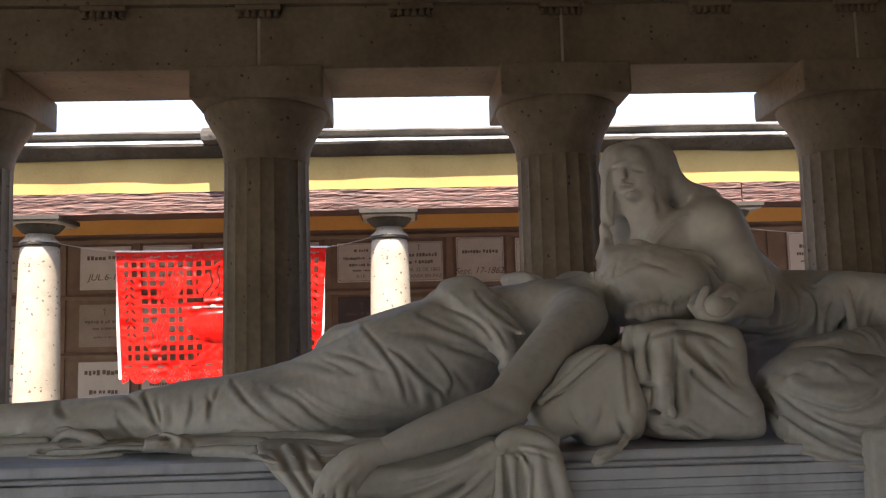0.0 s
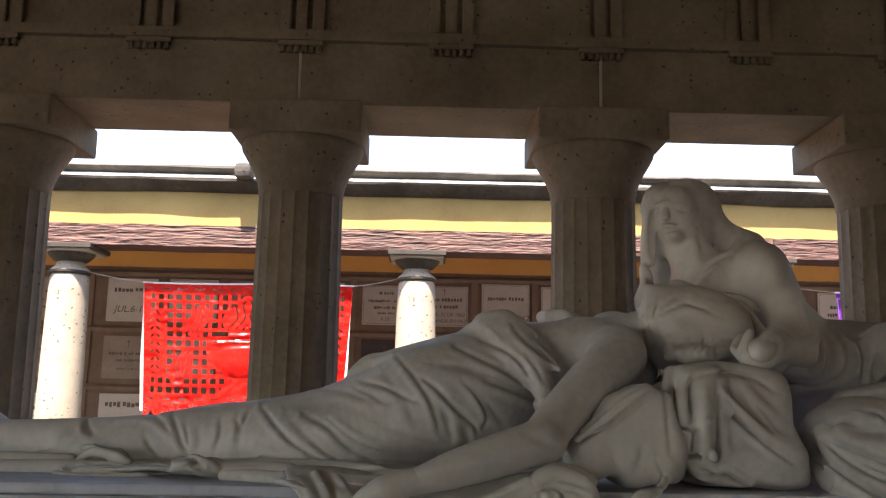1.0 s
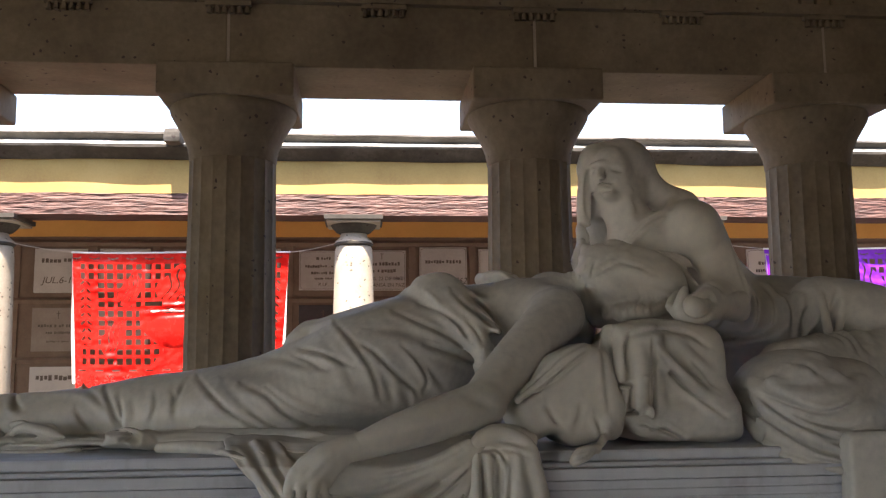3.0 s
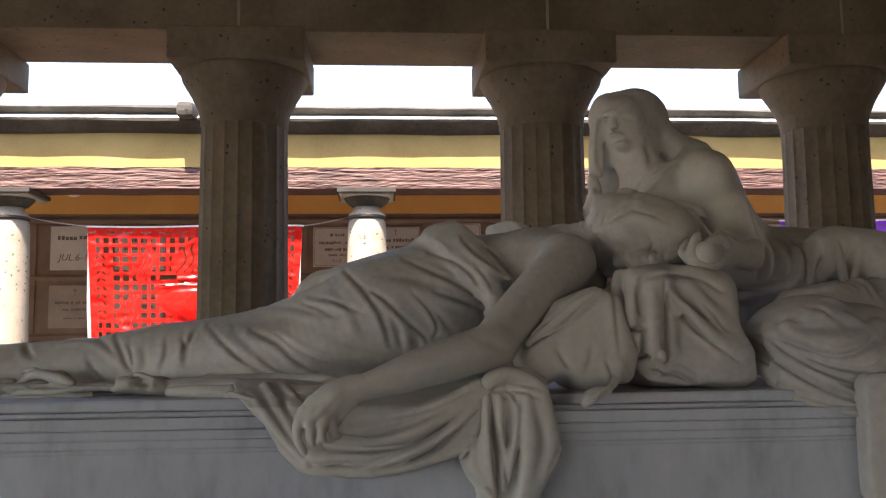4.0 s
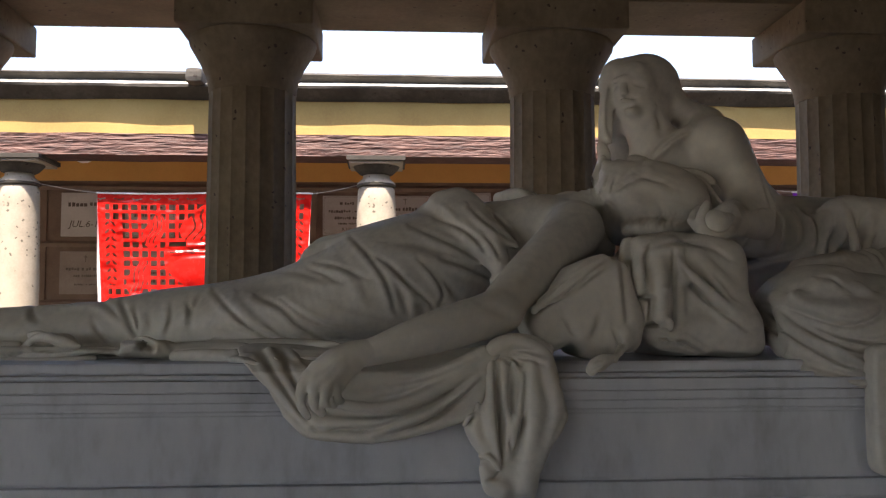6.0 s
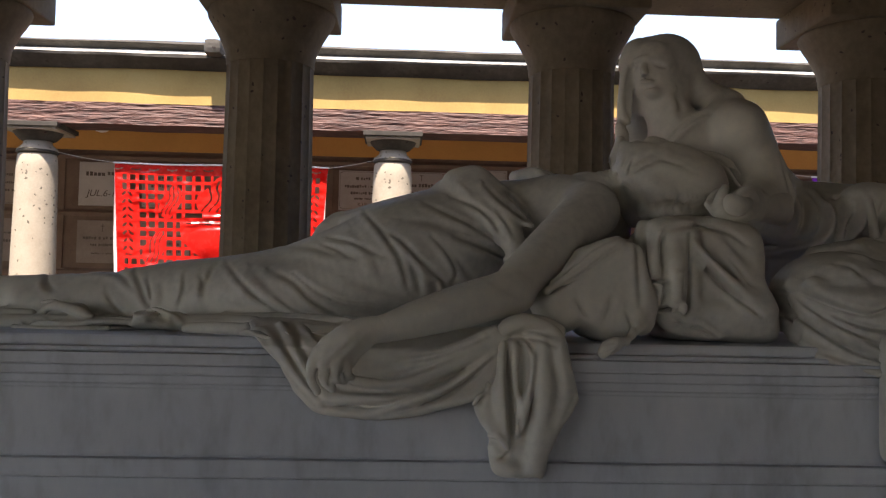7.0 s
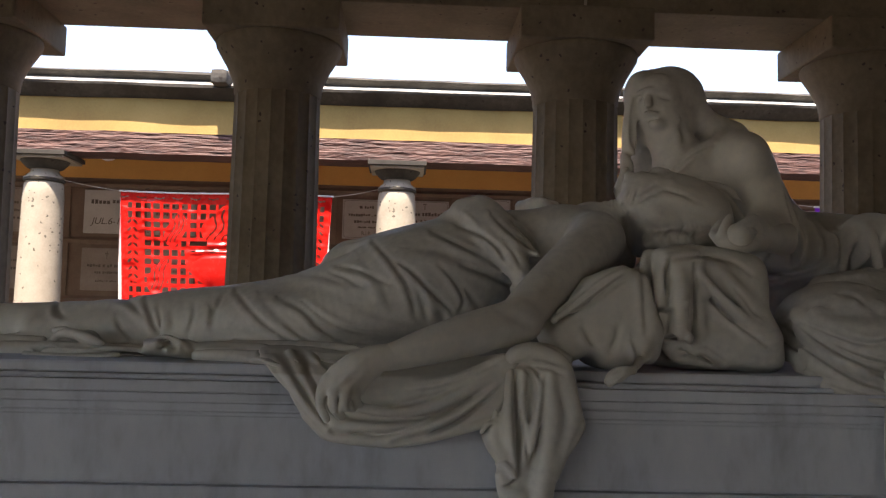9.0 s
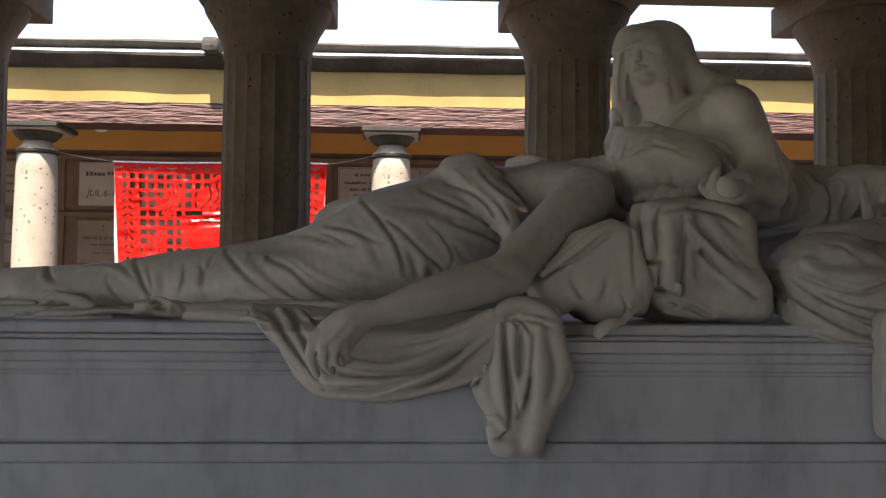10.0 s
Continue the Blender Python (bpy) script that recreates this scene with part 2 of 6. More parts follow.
# ---- sarcophagus ----
sarcophagus = tagged(empty("sarcophagus", 0, 0, 0), "pale grey marble sarcophagus with fine grooved mouldings", "sarcophagus")
PX0, PX1, PY0, PY1 = -2.3, 2.0, 2.0, 3.25


def ring(name, inset, z0, z1, bevel=0.003):
    return part(name, box(PX0 + inset, PX1 - inset, PY0 + inset, PY1 - inset, z0, z1), PLINTH, sarcophagus, bevel=bevel)


ring("step", -0.35, 0.0, 0.2, 0.012)
ring("base", -0.10, 0.2, 0.42, 0.012)
ring("dado", 0.02, 0.42, 1.094, 0.002)
ring("lower_band", 0.0, 1.100, 1.137, 0.004)
ring("lower_groove", 0.024, 1.094, 1.10, 0)
ring("upper_groove", 0.022, 1.137, 1.143, 0)
ring("panel", 0.012, 1.143, 1.280, 0.002)
for i, (z0, z1, inset) in enumerate(((1.283, 1.289, 0.008), (1.292, 1.307, 0.006), (1.3105, 1.327, 0.003), (1.330, 1.353, -0.002))):
    ring("fillet", inset, z0, z1, 0.002)
ring("core", 0.0115, 1.28, 1.353, 0)
ring("cove", 0.022, 1.353, 1.364, 0.005)
ring("top_slab", 0.045, 1.364, 1.388, 0.006)

# ---- carved marble ----
class Carving:
    """A solid worked out on a grid: limbs and lumps grown together, folds laid on or cut into its face, then skinned."""

    def __init__(self, lo, hi, cell):
        self.lo, self.cell = np.array(lo, float), cell
        self.n = np.ceil((np.array(hi) - self.lo) / cell).astype(int) + 1
        self.f = np.full(self.n, 0.3, np.float32)
        self.h = np.zeros(self.n[[0, 2]])

    def window(self, lo, hi):
        a = np.clip(np.floor((np.asarray(lo) - self.lo) / self.cell).astype(int), 0, self.n - 1)
        b = np.clip(np.ceil((np.asarray(hi) - self.lo) / self.cell).astype(int) + 1, 1, self.n)
        if np.any(b <= a):
            return None, None
        ax = [self.lo[i] + self.cell * np.arange(a[i], b[i]) for i in range(3)]
        return tuple(slice(a[i], b[i]) for i in range(3)), np.meshgrid(*ax, indexing="ij", sparse=True)

    def blend(self, s, d, k, cut=False):
        f = self.f[s]
        if cut:
            f, d = -f, d
        h = np.clip(k - np.abs(f - d), 0, None) / k
        g = np.minimum(f, d) - h * h * k * 0.25
        self.f[s] = -g if cut else g

    def limb(self, *pts, k=0.02, squash=(1, 1, 1), cut=False, steps=7):
        """A tube through (x, y, z, radius) points along a smooth line."""
        p = np.array(pts, float)
        if len(p) > 2:
            q = np.vstack([2 * p[0] - p[1], p, 2 * p[-1] - p[-2]])
            out = []
            for i in range(1, len(q) - 2):
                for t in np.linspace(0, 1, steps, endpoint=False):
                    out.append(0.5 * (2 * q[i] + (q[i + 1] - q[i - 1]) * t + (2 * q[i - 1] - 5 * q[i] + 4 * q[i + 1] - q[i + 2]) * t * t
                                      + (3 * q[i] - q[i - 1] - 3 * q[i + 1] + q[i + 2]) * t ** 3))
            p = np.array(out + [q[-2]])
        sq = np.array(squash, float)
        m = p[:, 3].max() * sq.max() + 2 * k + 0.02
        s, g = self.window(p[:, :3].min(0) - m, p[:, :3].max(0) + m)
        if s is None:
            return
        d = np.full([w.stop - w.start for w in s], 9.0, np.float32)
        for a, b in zip(p, p[1:]):
            v = (b[:3] - a[:3]) / sq
            vv = v @ v + 1e-12
            e = [(g[i] - a[i]) / sq[i] for i in range(3)]
            t = np.clip((e[0] * v[0] + e[1] * v[1] + e[2] * v[2]) / vv, 0, 1)
            r = a[3] + (b[3] - a[3]) * t
            np.minimum(d, np.sqrt((e[0] - t * v[0]) ** 2 + (e[1] - t * v[1]) ** 2 + (e[2] - t * v[2]) ** 2) - r, out=d)
        self.blend(s, d * sq.min() if sq.min() < 1 else d, k, cut)

    def lump(self, c, r, turn=(0, 0, 0), k=0.02, power=2.0, cut=False):
        """An ellipsoid, or with a higher power a cushion-like block."""
        c, r = np.array(c, float), np.array(r, float)
        m = r.max() + 2 * k + 0.02
        s, g = self.window(c - m, c + m)
        if s is None:
            return
        R = np.array(Euler([radians(a) for a in turn]).to_matrix()).T
        e = [g[i] - c[i] for i in range(3)]
        q = [np.abs((R[i, 0] * e[0] + R[i, 1] * e[1] + R[i, 2] * e[2]) / r[i]) for i in range(3)]
        d = ((q[0] ** power + q[1] ** power + q[2] ** power) ** (1 / power) - 1) * r.min()
        self.blend(s, d.astype(np.float32), k, cut)

    def face(self, x, z, y0=None):
        """How far in the front face of the solid lies at x, z."""
        i, j = (int(np.clip(round((v - self.lo[a]) / self.cell), 0, self.n[a] - 1)) for v, a in ((x, 0), (z, 2)))
        line = self.f[i, :, j]
        hit = np.nonzero(line < 0)[0]
        return self.lo[1] + self.cell * (hit[0] if len(hit) else np.argmin(line))

    def fold(self, *pts, r=0.012, k=0.02, cut=False, sink=0.15):
        """A ridge (or a groove) along (x, z) points, laid on the front face, tapering at both ends."""
        p = np.array(pts, float)
        t = np.linspace(0, len(p) - 1, 5 * (len(p) - 1) + 1)
        if len(p) > 2:
            cx, cz = (np.polyfit(np.arange(len(p)), p[:, i], min(len(p) - 1, 3)) for i in (0, 1))
            X, Z = np.polyval(cx, t), np.polyval(cz, t)
        else:
            X, Z = np.interp(t, [0, 1], p[:, 0]), np.interp(t, [0, 1], p[:, 1])
        w = np.sin(np.pi * np.linspace(0.12, 0.88, len(t))) ** 0.6
        Y = np.array([self.face(x, z) for x, z in zip(X, Z)])
        Y = np.convolve(np.pad(Y, 2, mode="edge"), [0.15, 0.2, 0.3, 0.2, 0.15], "valid")
        off = -0.3 * r if cut else sink * r
        self.limb(*[(x, y + off, z, r * q) for x, y, z, q in zip(X, Y, Z, w)], k=k, cut=cut, steps=2)

    def crease(self, *pts, depth=0.006, width=0.006, ridge=0.004, side=-1):
        """A cloth fold along (x, z) points: a groove with a soft swelling on one side, kept until settle() cuts it."""
        p = np.array(pts, float)
        if len(p) > 2:
            q = np.vstack([2 * p[0] - p[1], p, 2 * p[-1] - p[-2]])
            run = []
            for i in range(1, len(q) - 2):
                for t in np.linspace(0, 1, 6, endpoint=False):
                    run.append(0.5 * (2 * q[i] + (q[i + 1] - q[i - 1]) * t + (2 * q[i - 1] - 5 * q[i] + 4 * q[i + 1] - q[i + 2]) * t * t
                                      + (3 * q[i] - q[i - 1] - 3 * q[i + 1] + q[i + 2]) * t ** 3))
            p = np.array(run + [q[-2]])
        m = 5 * width + self.cell
        n = self.n[[0, 2]]
        lo = self.lo[[0, 2]]
        a = np.clip(np.floor((p.min(0) - m - lo) / self.cell).astype(int), 0, n - 1)
        b = np.clip(np.ceil((p.max(0) + m - lo) / self.cell).astype(int) + 1, 1, n)
        if np.any(b <= a):
            return
        X, Z = np.meshgrid(lo[0] + self.cell * np.arange(a[0], b[0]), lo[1] + self.cell * np.arange(a[1], b[1]), indexing="ij")
        best, sign, along = np.full(X.shape, 9.0), np.ones(X.shape), np.zeros(X.shape)
        for i, (u, v) in enumerate(zip(p, p[1:])):
            e = v - u
            t = np.clip(((X - u[0]) * e[0] + (Z - u[1]) * e[1]) / (e @ e + 1e-12), 0, 1)
            d = np.hypot(X - u[0] - t * e[0], Z - u[1] - t * e[1])
            near = d < best
            best[near] = d[near]
            sign[near] = np.sign(e[0] * (Z - u[1]) - e[1] * (X - u[0]))[near]
            along[near] = ((i + t) / (len(p) - 1))[near]
        fade = np.sin(np.pi * np.clip(along, 0.04, 0.96)) ** 0.55
        s = best * sign * side
        h = -depth * np.exp(-(best / width) ** 2) + ridge * np.exp(-((s - 2.1 * width) / (1.5 * width)) ** 2)
        self.h[a[0]:b[0], a[1]:b[1]] += h * fade

    def settle(self, y0, y1):
        """Cuts the folds drawn so far into the skin between two depths."""
        j = [int(np.clip(round((y - self.lo[1]) / self.cell), 0, self.n[1])) for y in (y0, y1)]
        f = self.f[:, j[0]:j[1], :]
        f -= (self.h[:, None, :] * np.clip(1 - np.abs(f) / 0.05, 0, 1)).astype(np.float32)
        self.h[:] = 0

    def sheet(self, *outline, y=2.0, thick=0.015, bend=0.0, above=9.0, k=0.012):
        """Hanging cloth with a smooth outline of (x, z) points; above a height it leans back."""
        q = np.array(outline, float)
        n = len(q)
        p = []
        for i in range(n):
            a, b, c, d = q[i - 1], q[i], q[(i + 1) % n], q[(i + 2) % n]
            for t in np.linspace(0, 1, 4, endpoint=False):
                p.append(0.5 * (2 * b + (c - a) * t + (2 * a - 5 * b + 4 * c - d) * t * t + (3 * b - a - 3 * c + d) * t ** 3))
        p = np.array(p)
        X, Y, Z = (self.lo[i] + self.cell * np.arange(self.n[i]) for i in range(3))
        gx, gz = np.meshgrid(X, Z, indexing="ij")
        best, inside = np.full(gx.shape, 9.0), np.zeros(gx.shape, bool)
        for u, v in zip(p, np.roll(p, -1, 0)):
            e = v - u
            t = np.clip(((gx - u[0]) * e[0] + (gz - u[1]) * e[1]) / (e @ e + 1e-12), 0, 1)
            np.minimum(best, np.hypot(gx - u[0] - t * e[0], gz - u[1] - t * e[1]), out=best)
            if abs(e[1]) > 1e-9:
                inside ^= ((u[1] > gz) != (v[1] > gz)) & (gx < u[0] + e[0] * (gz - u[1]) / e[1])
        flat = np.where(inside, -best, best)[:, None, :]
        mid = y + bend * np.clip(Z - above, 0, None)[None, None, :]
        r = thick * 0.9
        a, b = flat + r, np.abs(Y[None, :, None] - mid) - thick + r
        d = np.hypot(np.maximum(a, 0), np.maximum(b, 0)) + np.minimum(np.maximum(a, b), 0) - r
        self.blend((slice(None),) * 3, d.astype(np.float32), k)

    def surface(self):
        f = self.f
        n = np.array(f.shape)
        inside = f < 0
        tot = np.zeros(n - 1, np.int8)
        for a in (0, 1):
            for b in (0, 1):
                for c in (0, 1):
                    tot += inside[a:n[0] - 1 + a, b:n[1] - 1 + b, c:n[2] - 1 + c]
        cells = np.argwhere((tot > 0) & (tot < 8))
        idx = np.full(n - 1, -1, np.int64)
        idx[tuple(cells.T)] = np.arange(len(cells))
        acc, cnt = np.zeros((len(cells), 3)), np.zeros(len(cells))
        corner = np.array([(a, b, c) for a in (0, 1) for b in (0, 1) for c in (0, 1)])
        for a in corner:
            for ax in range(3):
                if a[ax]:
                    continue
                b = a.copy()
                b[ax] = 1
                fa, fb = f[tuple((cells + a).T)], f[tuple((cells + b).T)]
                m = (fa < 0) != (fb < 0)
                t = np.where(m, fa / np.where(m, fa - fb, 1), 0)
                acc[m] += (a + t[:, None] * (b - a))[m]
                cnt += m
        verts = self.lo + self.cell * (cells + acc / cnt[:, None])
        faces = []
        for ax in range(3):
            o = [i for i in range(3) if i != ax]
            sa = [slice(1, -1)] * 3
            sb = [slice(1, -1)] * 3
            sa[ax], sb[ax] = slice(0, -1), slice(1, None)
            A, B = inside[tuple(sa)], inside[tuple(sb)]
            pos = np.argwhere(A != B)
            base = pos.copy()
            base[:, o[0]] += 1
            base[:, o[1]] += 1
            quad = []
            for u, v in ((0, 0), (1, 0), (1, 1), (0, 1)):
                q = base.copy()
                q[:, o[0]] -= u
                q[:, o[1]] -= v
                quad.append(idx[tuple(q.T)])
            quad = np.stack(quad, 1)
            flip = A[tuple(pos.T)] ^ (ax == 1)
            quad[~flip] = quad[~flip][:, ::-1]
            faces.append(quad)
        faces = np.vstack(faces)
        faces = faces[(faces >= 0).all(1)]
        return verts, faces

    def skin(self, name, mat):
        return sculpture(name, mat, self)


def sculpture(name, mat, *carvings):
    """One mesh out of carvings that run into one another."""
    verts, faces, n = [], [], 0
    for c in carvings:
        v, q = c.surface()
        verts.append(v)
        faces.append(q + n)
        n += len(v)
    verts, faces = np.vstack(verts), np.vstack(faces)
    me = bpy.data.meshes.new(name)
    me.vertices.add(len(verts))
    me.vertices.foreach_set("co", verts.astype(np.float32).ravel())
    me.loops.add(faces.size)
    me.loops.foreach_set("vertex_index", faces.astype(np.int32).ravel())
    me.polygons.add(len(faces))
    me.polygons.foreach_set("loop_start", np.arange(0, faces.size, 4, dtype=np.int32))
    me.polygons.foreach_set("use_smooth", np.ones(len(faces), bool))
    me.update(calc_edges=True)
    me.validate()
    me.materials.append(mat)
    return new(name, me)

# ---- statues and cushions on the sarcophagus ----
reclining = Carving((-1.62, 2.0, 1.36), (0.86, 2.98, 1.96), 0.0045)
reclining.limb((0.092, 2.460, 1.586, 0.1610), (-0.013, 2.440, 1.569, 0.1537), (-0.115, 2.440, 1.541, 0.1271), (-0.277, 2.450, 1.508, 0.0965), (-0.452, 2.450, 1.490, 0.0816), (-0.571, 2.460, 1.483, 0.0760), (-0.745, 2.460, 1.467, 0.0611), (-0.954, 2.480, 1.457, 0.0571), (-1.213, 2.480, 1.454, 0.0496), k=0.04)
reclining.limb((0.082, 2.590, 1.557, 0.1524), (-0.110, 2.590, 1.531, 0.1251), (-0.269, 2.590, 1.498, 0.0994), (-0.458, 2.590, 1.477, 0.0802), (-0.615, 2.590, 1.467, 0.0738), (-0.826, 2.570, 1.452, 0.0573), (-1.033, 2.550, 1.441, 0.0505), (-1.275, 2.550, 1.436, 0.0474), k=0.05)
reclining.limb((-1.205, 2.520, 1.472, 0.0611), (-1.328, 2.500, 1.544, 0.0515), (-1.366, 2.500, 1.596, 0.0394), k=0.04)
reclining.limb((-0.188, 2.500, 1.638, 0.0394), (-0.170, 2.520, 1.666, 0.0336), (-0.132, 2.500, 1.668, 0.0364), (-0.074, 2.480, 1.661, 0.0601), (0.046, 2.480, 1.674, 0.0752), k=0.02)
reclining.limb((0.033, 2.520, 1.560, 0.1726), (0.171, 2.520, 1.608, 0.1726), (0.296, 2.530, 1.640, 0.1587), (0.419, 2.530, 1.655, 0.1504), (0.495, 2.520, 1.678, 0.1192), k=0.04)
reclining.lump((0.018, 2.500, 1.481), (0.3486, 0.0788, 0.1667), turn=(0, 0, 0), k=0.05, power=2)
reclining.limb((0.122, 2.500, 1.742, 0.0546), (0.178, 2.440, 1.748, 0.0570), (0.233, 2.380, 1.696, 0.0432), (0.268, 2.300, 1.621, 0.0306), (0.275, 2.300, 1.565, 0.0250), k=0.02)
reclining.limb((0.134, 2.460, 1.782, 0.0300), (0.186, 2.440, 1.791, 0.0320), (0.234, 2.420, 1.751, 0.0293), k=0.02)
reclining.limb((-0.510, 2.400, 1.450, 0.0426), (-0.364, 2.360, 1.477, 0.0630), (-0.238, 2.350, 1.483, 0.0728), (-0.099, 2.360, 1.517, 0.0933), (0.014, 2.380, 1.537, 0.1073), (0.130, 2.400, 1.558, 0.1014), k=0.05)
reclining.limb((-0.946, 2.420, 1.438, 0.0368), (-0.808, 2.420, 1.439, 0.0397), (-0.655, 2.420, 1.445, 0.0428), (-0.511, 2.400, 1.457, 0.0454), k=0.04)
reclining.limb((-0.174, 2.500, 1.666, 0.0181), (-0.144, 2.460, 1.669, 0.0193), (-0.087, 2.420, 1.675, 0.0248), (-0.042, 2.380, 1.645, 0.0201), k=0.015)
reclining.limb((-0.169, 2.480, 1.671, 0.0119), (-0.183, 2.460, 1.640, 0.0133), (-0.205, 2.450, 1.619, 0.0118), k=0.012)
reclining.limb((0.136, 2.460, 1.788, 0.0150), (0.161, 2.400, 1.748, 0.0146), (0.206, 2.340, 1.684, 0.0128), (0.242, 2.320, 1.632, 0.0084), k=0.03)
reclining.limb((0.216, 2.460, 1.788, 0.0135), (0.252, 2.400, 1.736, 0.0132), (0.298, 2.330, 1.682, 0.0113), (0.315, 2.300, 1.663, 0.0084), k=0.018)
reclining.crease((-0.441, 1.552), (-0.383, 1.502), (-0.336, 1.464), (-0.261, 1.425), (-0.199, 1.412), depth=0.0088, width=0.0062, ridge=0.0063, side=-1)
reclining.crease((-0.323, 1.537), (-0.261, 1.509), (-0.213, 1.466), (-0.141, 1.425), depth=0.0088, width=0.0062, ridge=0.0063, side=-1)
reclining.crease((-0.261, 1.529), (-0.200, 1.487), (-0.138, 1.461), (-0.069, 1.455), depth=0.0066, width=0.0050, ridge=0.0053, side=1)
reclining.crease((-0.299, 1.474), (-0.254, 1.441), (-0.193, 1.416), depth=0.0055, width=0.0049, ridge=0.0042, side=-1)
reclining.crease((-0.097, 1.688), (-0.055, 1.640), (-0.014, 1.584), (0.007, 1.532), (0.014, 1.501), depth=0.0099, width=0.0062, ridge=0.0074, side=-1)
reclining.crease((-0.048, 1.640), (0.000, 1.612), (0.049, 1.563), (0.097, 1.521), (0.113, 1.489), depth=0.011, width=0.0062, ridge=0.0074, side=-1)
reclining.crease((0.070, 1.628), (0.105, 1.591), (0.132, 1.542), (0.122, 1.511), depth=0.0077, width=0.0050, ridge=0.0053, side=-1)
reclining.crease((0.054, 1.715), (0.112, 1.686), (0.175, 1.657), (0.235, 1.619), depth=0.0088, width=0.0063, ridge=0.0063, side=-1)
reclining.crease((0.126, 1.629), (0.196, 1.607), (0.263, 1.580), depth=0.0099, width=0.0063, ridge=0.0063, side=-1)
reclining.crease((0.120, 1.735), (0.176, 1.712), (0.218, 1.674), (0.241, 1.633), depth=0.0088, width=0.0063, ridge=0.0063, side=-1)
reclining.crease((0.236, 1.688), (0.255, 1.660), (0.269, 1.627), depth=0.0066, width=0.0050, ridge=0.0042, side=-1)
reclining.crease((0.206, 1.766), (0.242, 1.726), (0.284, 1.692), (0.321, 1.663), depth=0.0121, width=0.0063, ridge=0.0084, side=-1)
reclining.crease((0.257, 1.757), (0.289, 1.720), (0.323, 1.672), depth=0.0088, width=0.0057, ridge=0.0063, side=1)
reclining.crease((0.132, 1.774), (0.150, 1.755), (0.169, 1.732), depth=-0.0066, width=0.0063, ridge=0.0, side=-1)
reclining.crease((-0.185, 1.622), (-0.138, 1.613), (-0.104, 1.600), (-0.052, 1.576), depth=0.0088, width=0.0056, ridge=0.0053, side=-1)
reclining.crease((-0.200, 1.604), (-0.159, 1.590), (-0.124, 1.569), depth=0.0066, width=0.0050, ridge=0.0042, side=-1)
reclining.crease((-0.303, 1.601), (-0.234, 1.597), (-0.179, 1.583), (-0.138, 1.572), depth=0.0055, width=0.0075, ridge=0.0042, side=-1)
reclining.crease((0.022, 1.563), (0.036, 1.522), (0.044, 1.490), depth=0.011, width=0.0087, ridge=0.0063, side=1)
reclining.crease((0.075, 1.520), (0.081, 1.498), (0.085, 1.478), depth=0.0132, width=0.0100, ridge=0.0063, side=1)
reclining.crease((0.112, 1.597), (0.153, 1.548), (0.180, 1.513), depth=0.0055, width=0.0075, ridge=0.0042, side=-1)
reclining.crease((0.001, 1.668), (0.070, 1.661), (0.140, 1.639), depth=0.0044, width=0.0101, ridge=0.0053, side=-1)
reclining.crease((-0.124, 1.516), (-0.056, 1.495), (0.013, 1.480), depth=0.0033, width=0.0112, ridge=0.0042, side=-1)
reclining.crease((-0.911, 1.513), (-0.893, 1.491), (-0.871, 1.478), depth=0.0099, width=0.0061, ridge=0.0053, side=-1)
reclining.crease((-0.838, 1.520), (-0.786, 1.531), (-0.732, 1.526), (-0.685, 1.501), (-0.649, 1.467), depth=0.0055, width=0.0061, ridge=0.0053, side=-1)
reclining.crease((-0.734, 1.474), (-0.717, 1.449), (-0.685, 1.416), depth=0.0077, width=0.0061, ridge=0.0042, side=-1)
reclining.crease((-0.677, 1.528), (-0.655, 1.494), (-0.635, 1.460), (-0.624, 1.440), depth=0.0099, width=0.0061, ridge=0.0063, side=-1)
reclining.crease((-0.636, 1.508), (-0.622, 1.474), (-0.619, 1.437), depth=0.0055, width=0.0049, ridge=0.0042, side=-1)
reclining.crease((-0.500, 1.523), (-0.491, 1.499), (-0.494, 1.479), depth=0.0088, width=0.0061, ridge=0.0042, side=-1)
reclining.crease((-0.472, 1.540), (-0.483, 1.499), (-0.488, 1.459), depth=0.0055, width=0.0061, ridge=0.0042, side=-1)
reclining.crease((-0.543, 1.520), (-0.537, 1.479), (-0.549, 1.436), depth=0.0055, width=0.0061, ridge=0.0042, side=-1)
reclining.crease((-0.423, 1.465), (-0.356, 1.448), (-0.288, 1.433), depth=0.0033, width=0.0086, ridge=0.0032, side=-1)
reclining.crease((-0.530, 1.412), (-0.396, 1.426), (-0.288, 1.414), (-0.179, 1.407), depth=0.0099, width=0.0062, ridge=0.0, side=-1)
reclining.crease((-0.599, 1.500), (-0.590, 1.467), (-0.597, 1.440), depth=0.0033, width=0.0086, ridge=0.0032, side=-1)
reclining.crease((-0.370, 1.539), (-0.302, 1.477), (-0.261, 1.446), depth=0.0033, width=0.0086, ridge=0.0042, side=-1)
reclining.crease((-0.124, 1.641), (-0.069, 1.571), (-0.042, 1.515), depth=0.0033, width=0.0100, ridge=0.0042, side=-1)
reclining.settle(2.05, 2.62)
reclining.lump((-0.858, 2.460, 1.396), (0.6857, 0.1640, 0.0194), turn=(0, 0, 0), k=0.015, power=4)
reclining.lump((-0.267, 2.380, 1.404), (0.2305, 0.2017, 0.0230), turn=(0, 0, 0), k=0.02, power=4)
reclining.limb((-1.259, 2.360, 1.407, 0.0129), (-1.078, 2.350, 1.418, 0.0154), (-0.905, 2.360, 1.417, 0.0129), k=0.006)
reclining.limb((-1.236, 2.320, 1.397, 0.0098), (-0.938, 2.310, 1.407, 0.0117), (-0.644, 2.320, 1.405, 0.0098), k=0.006)
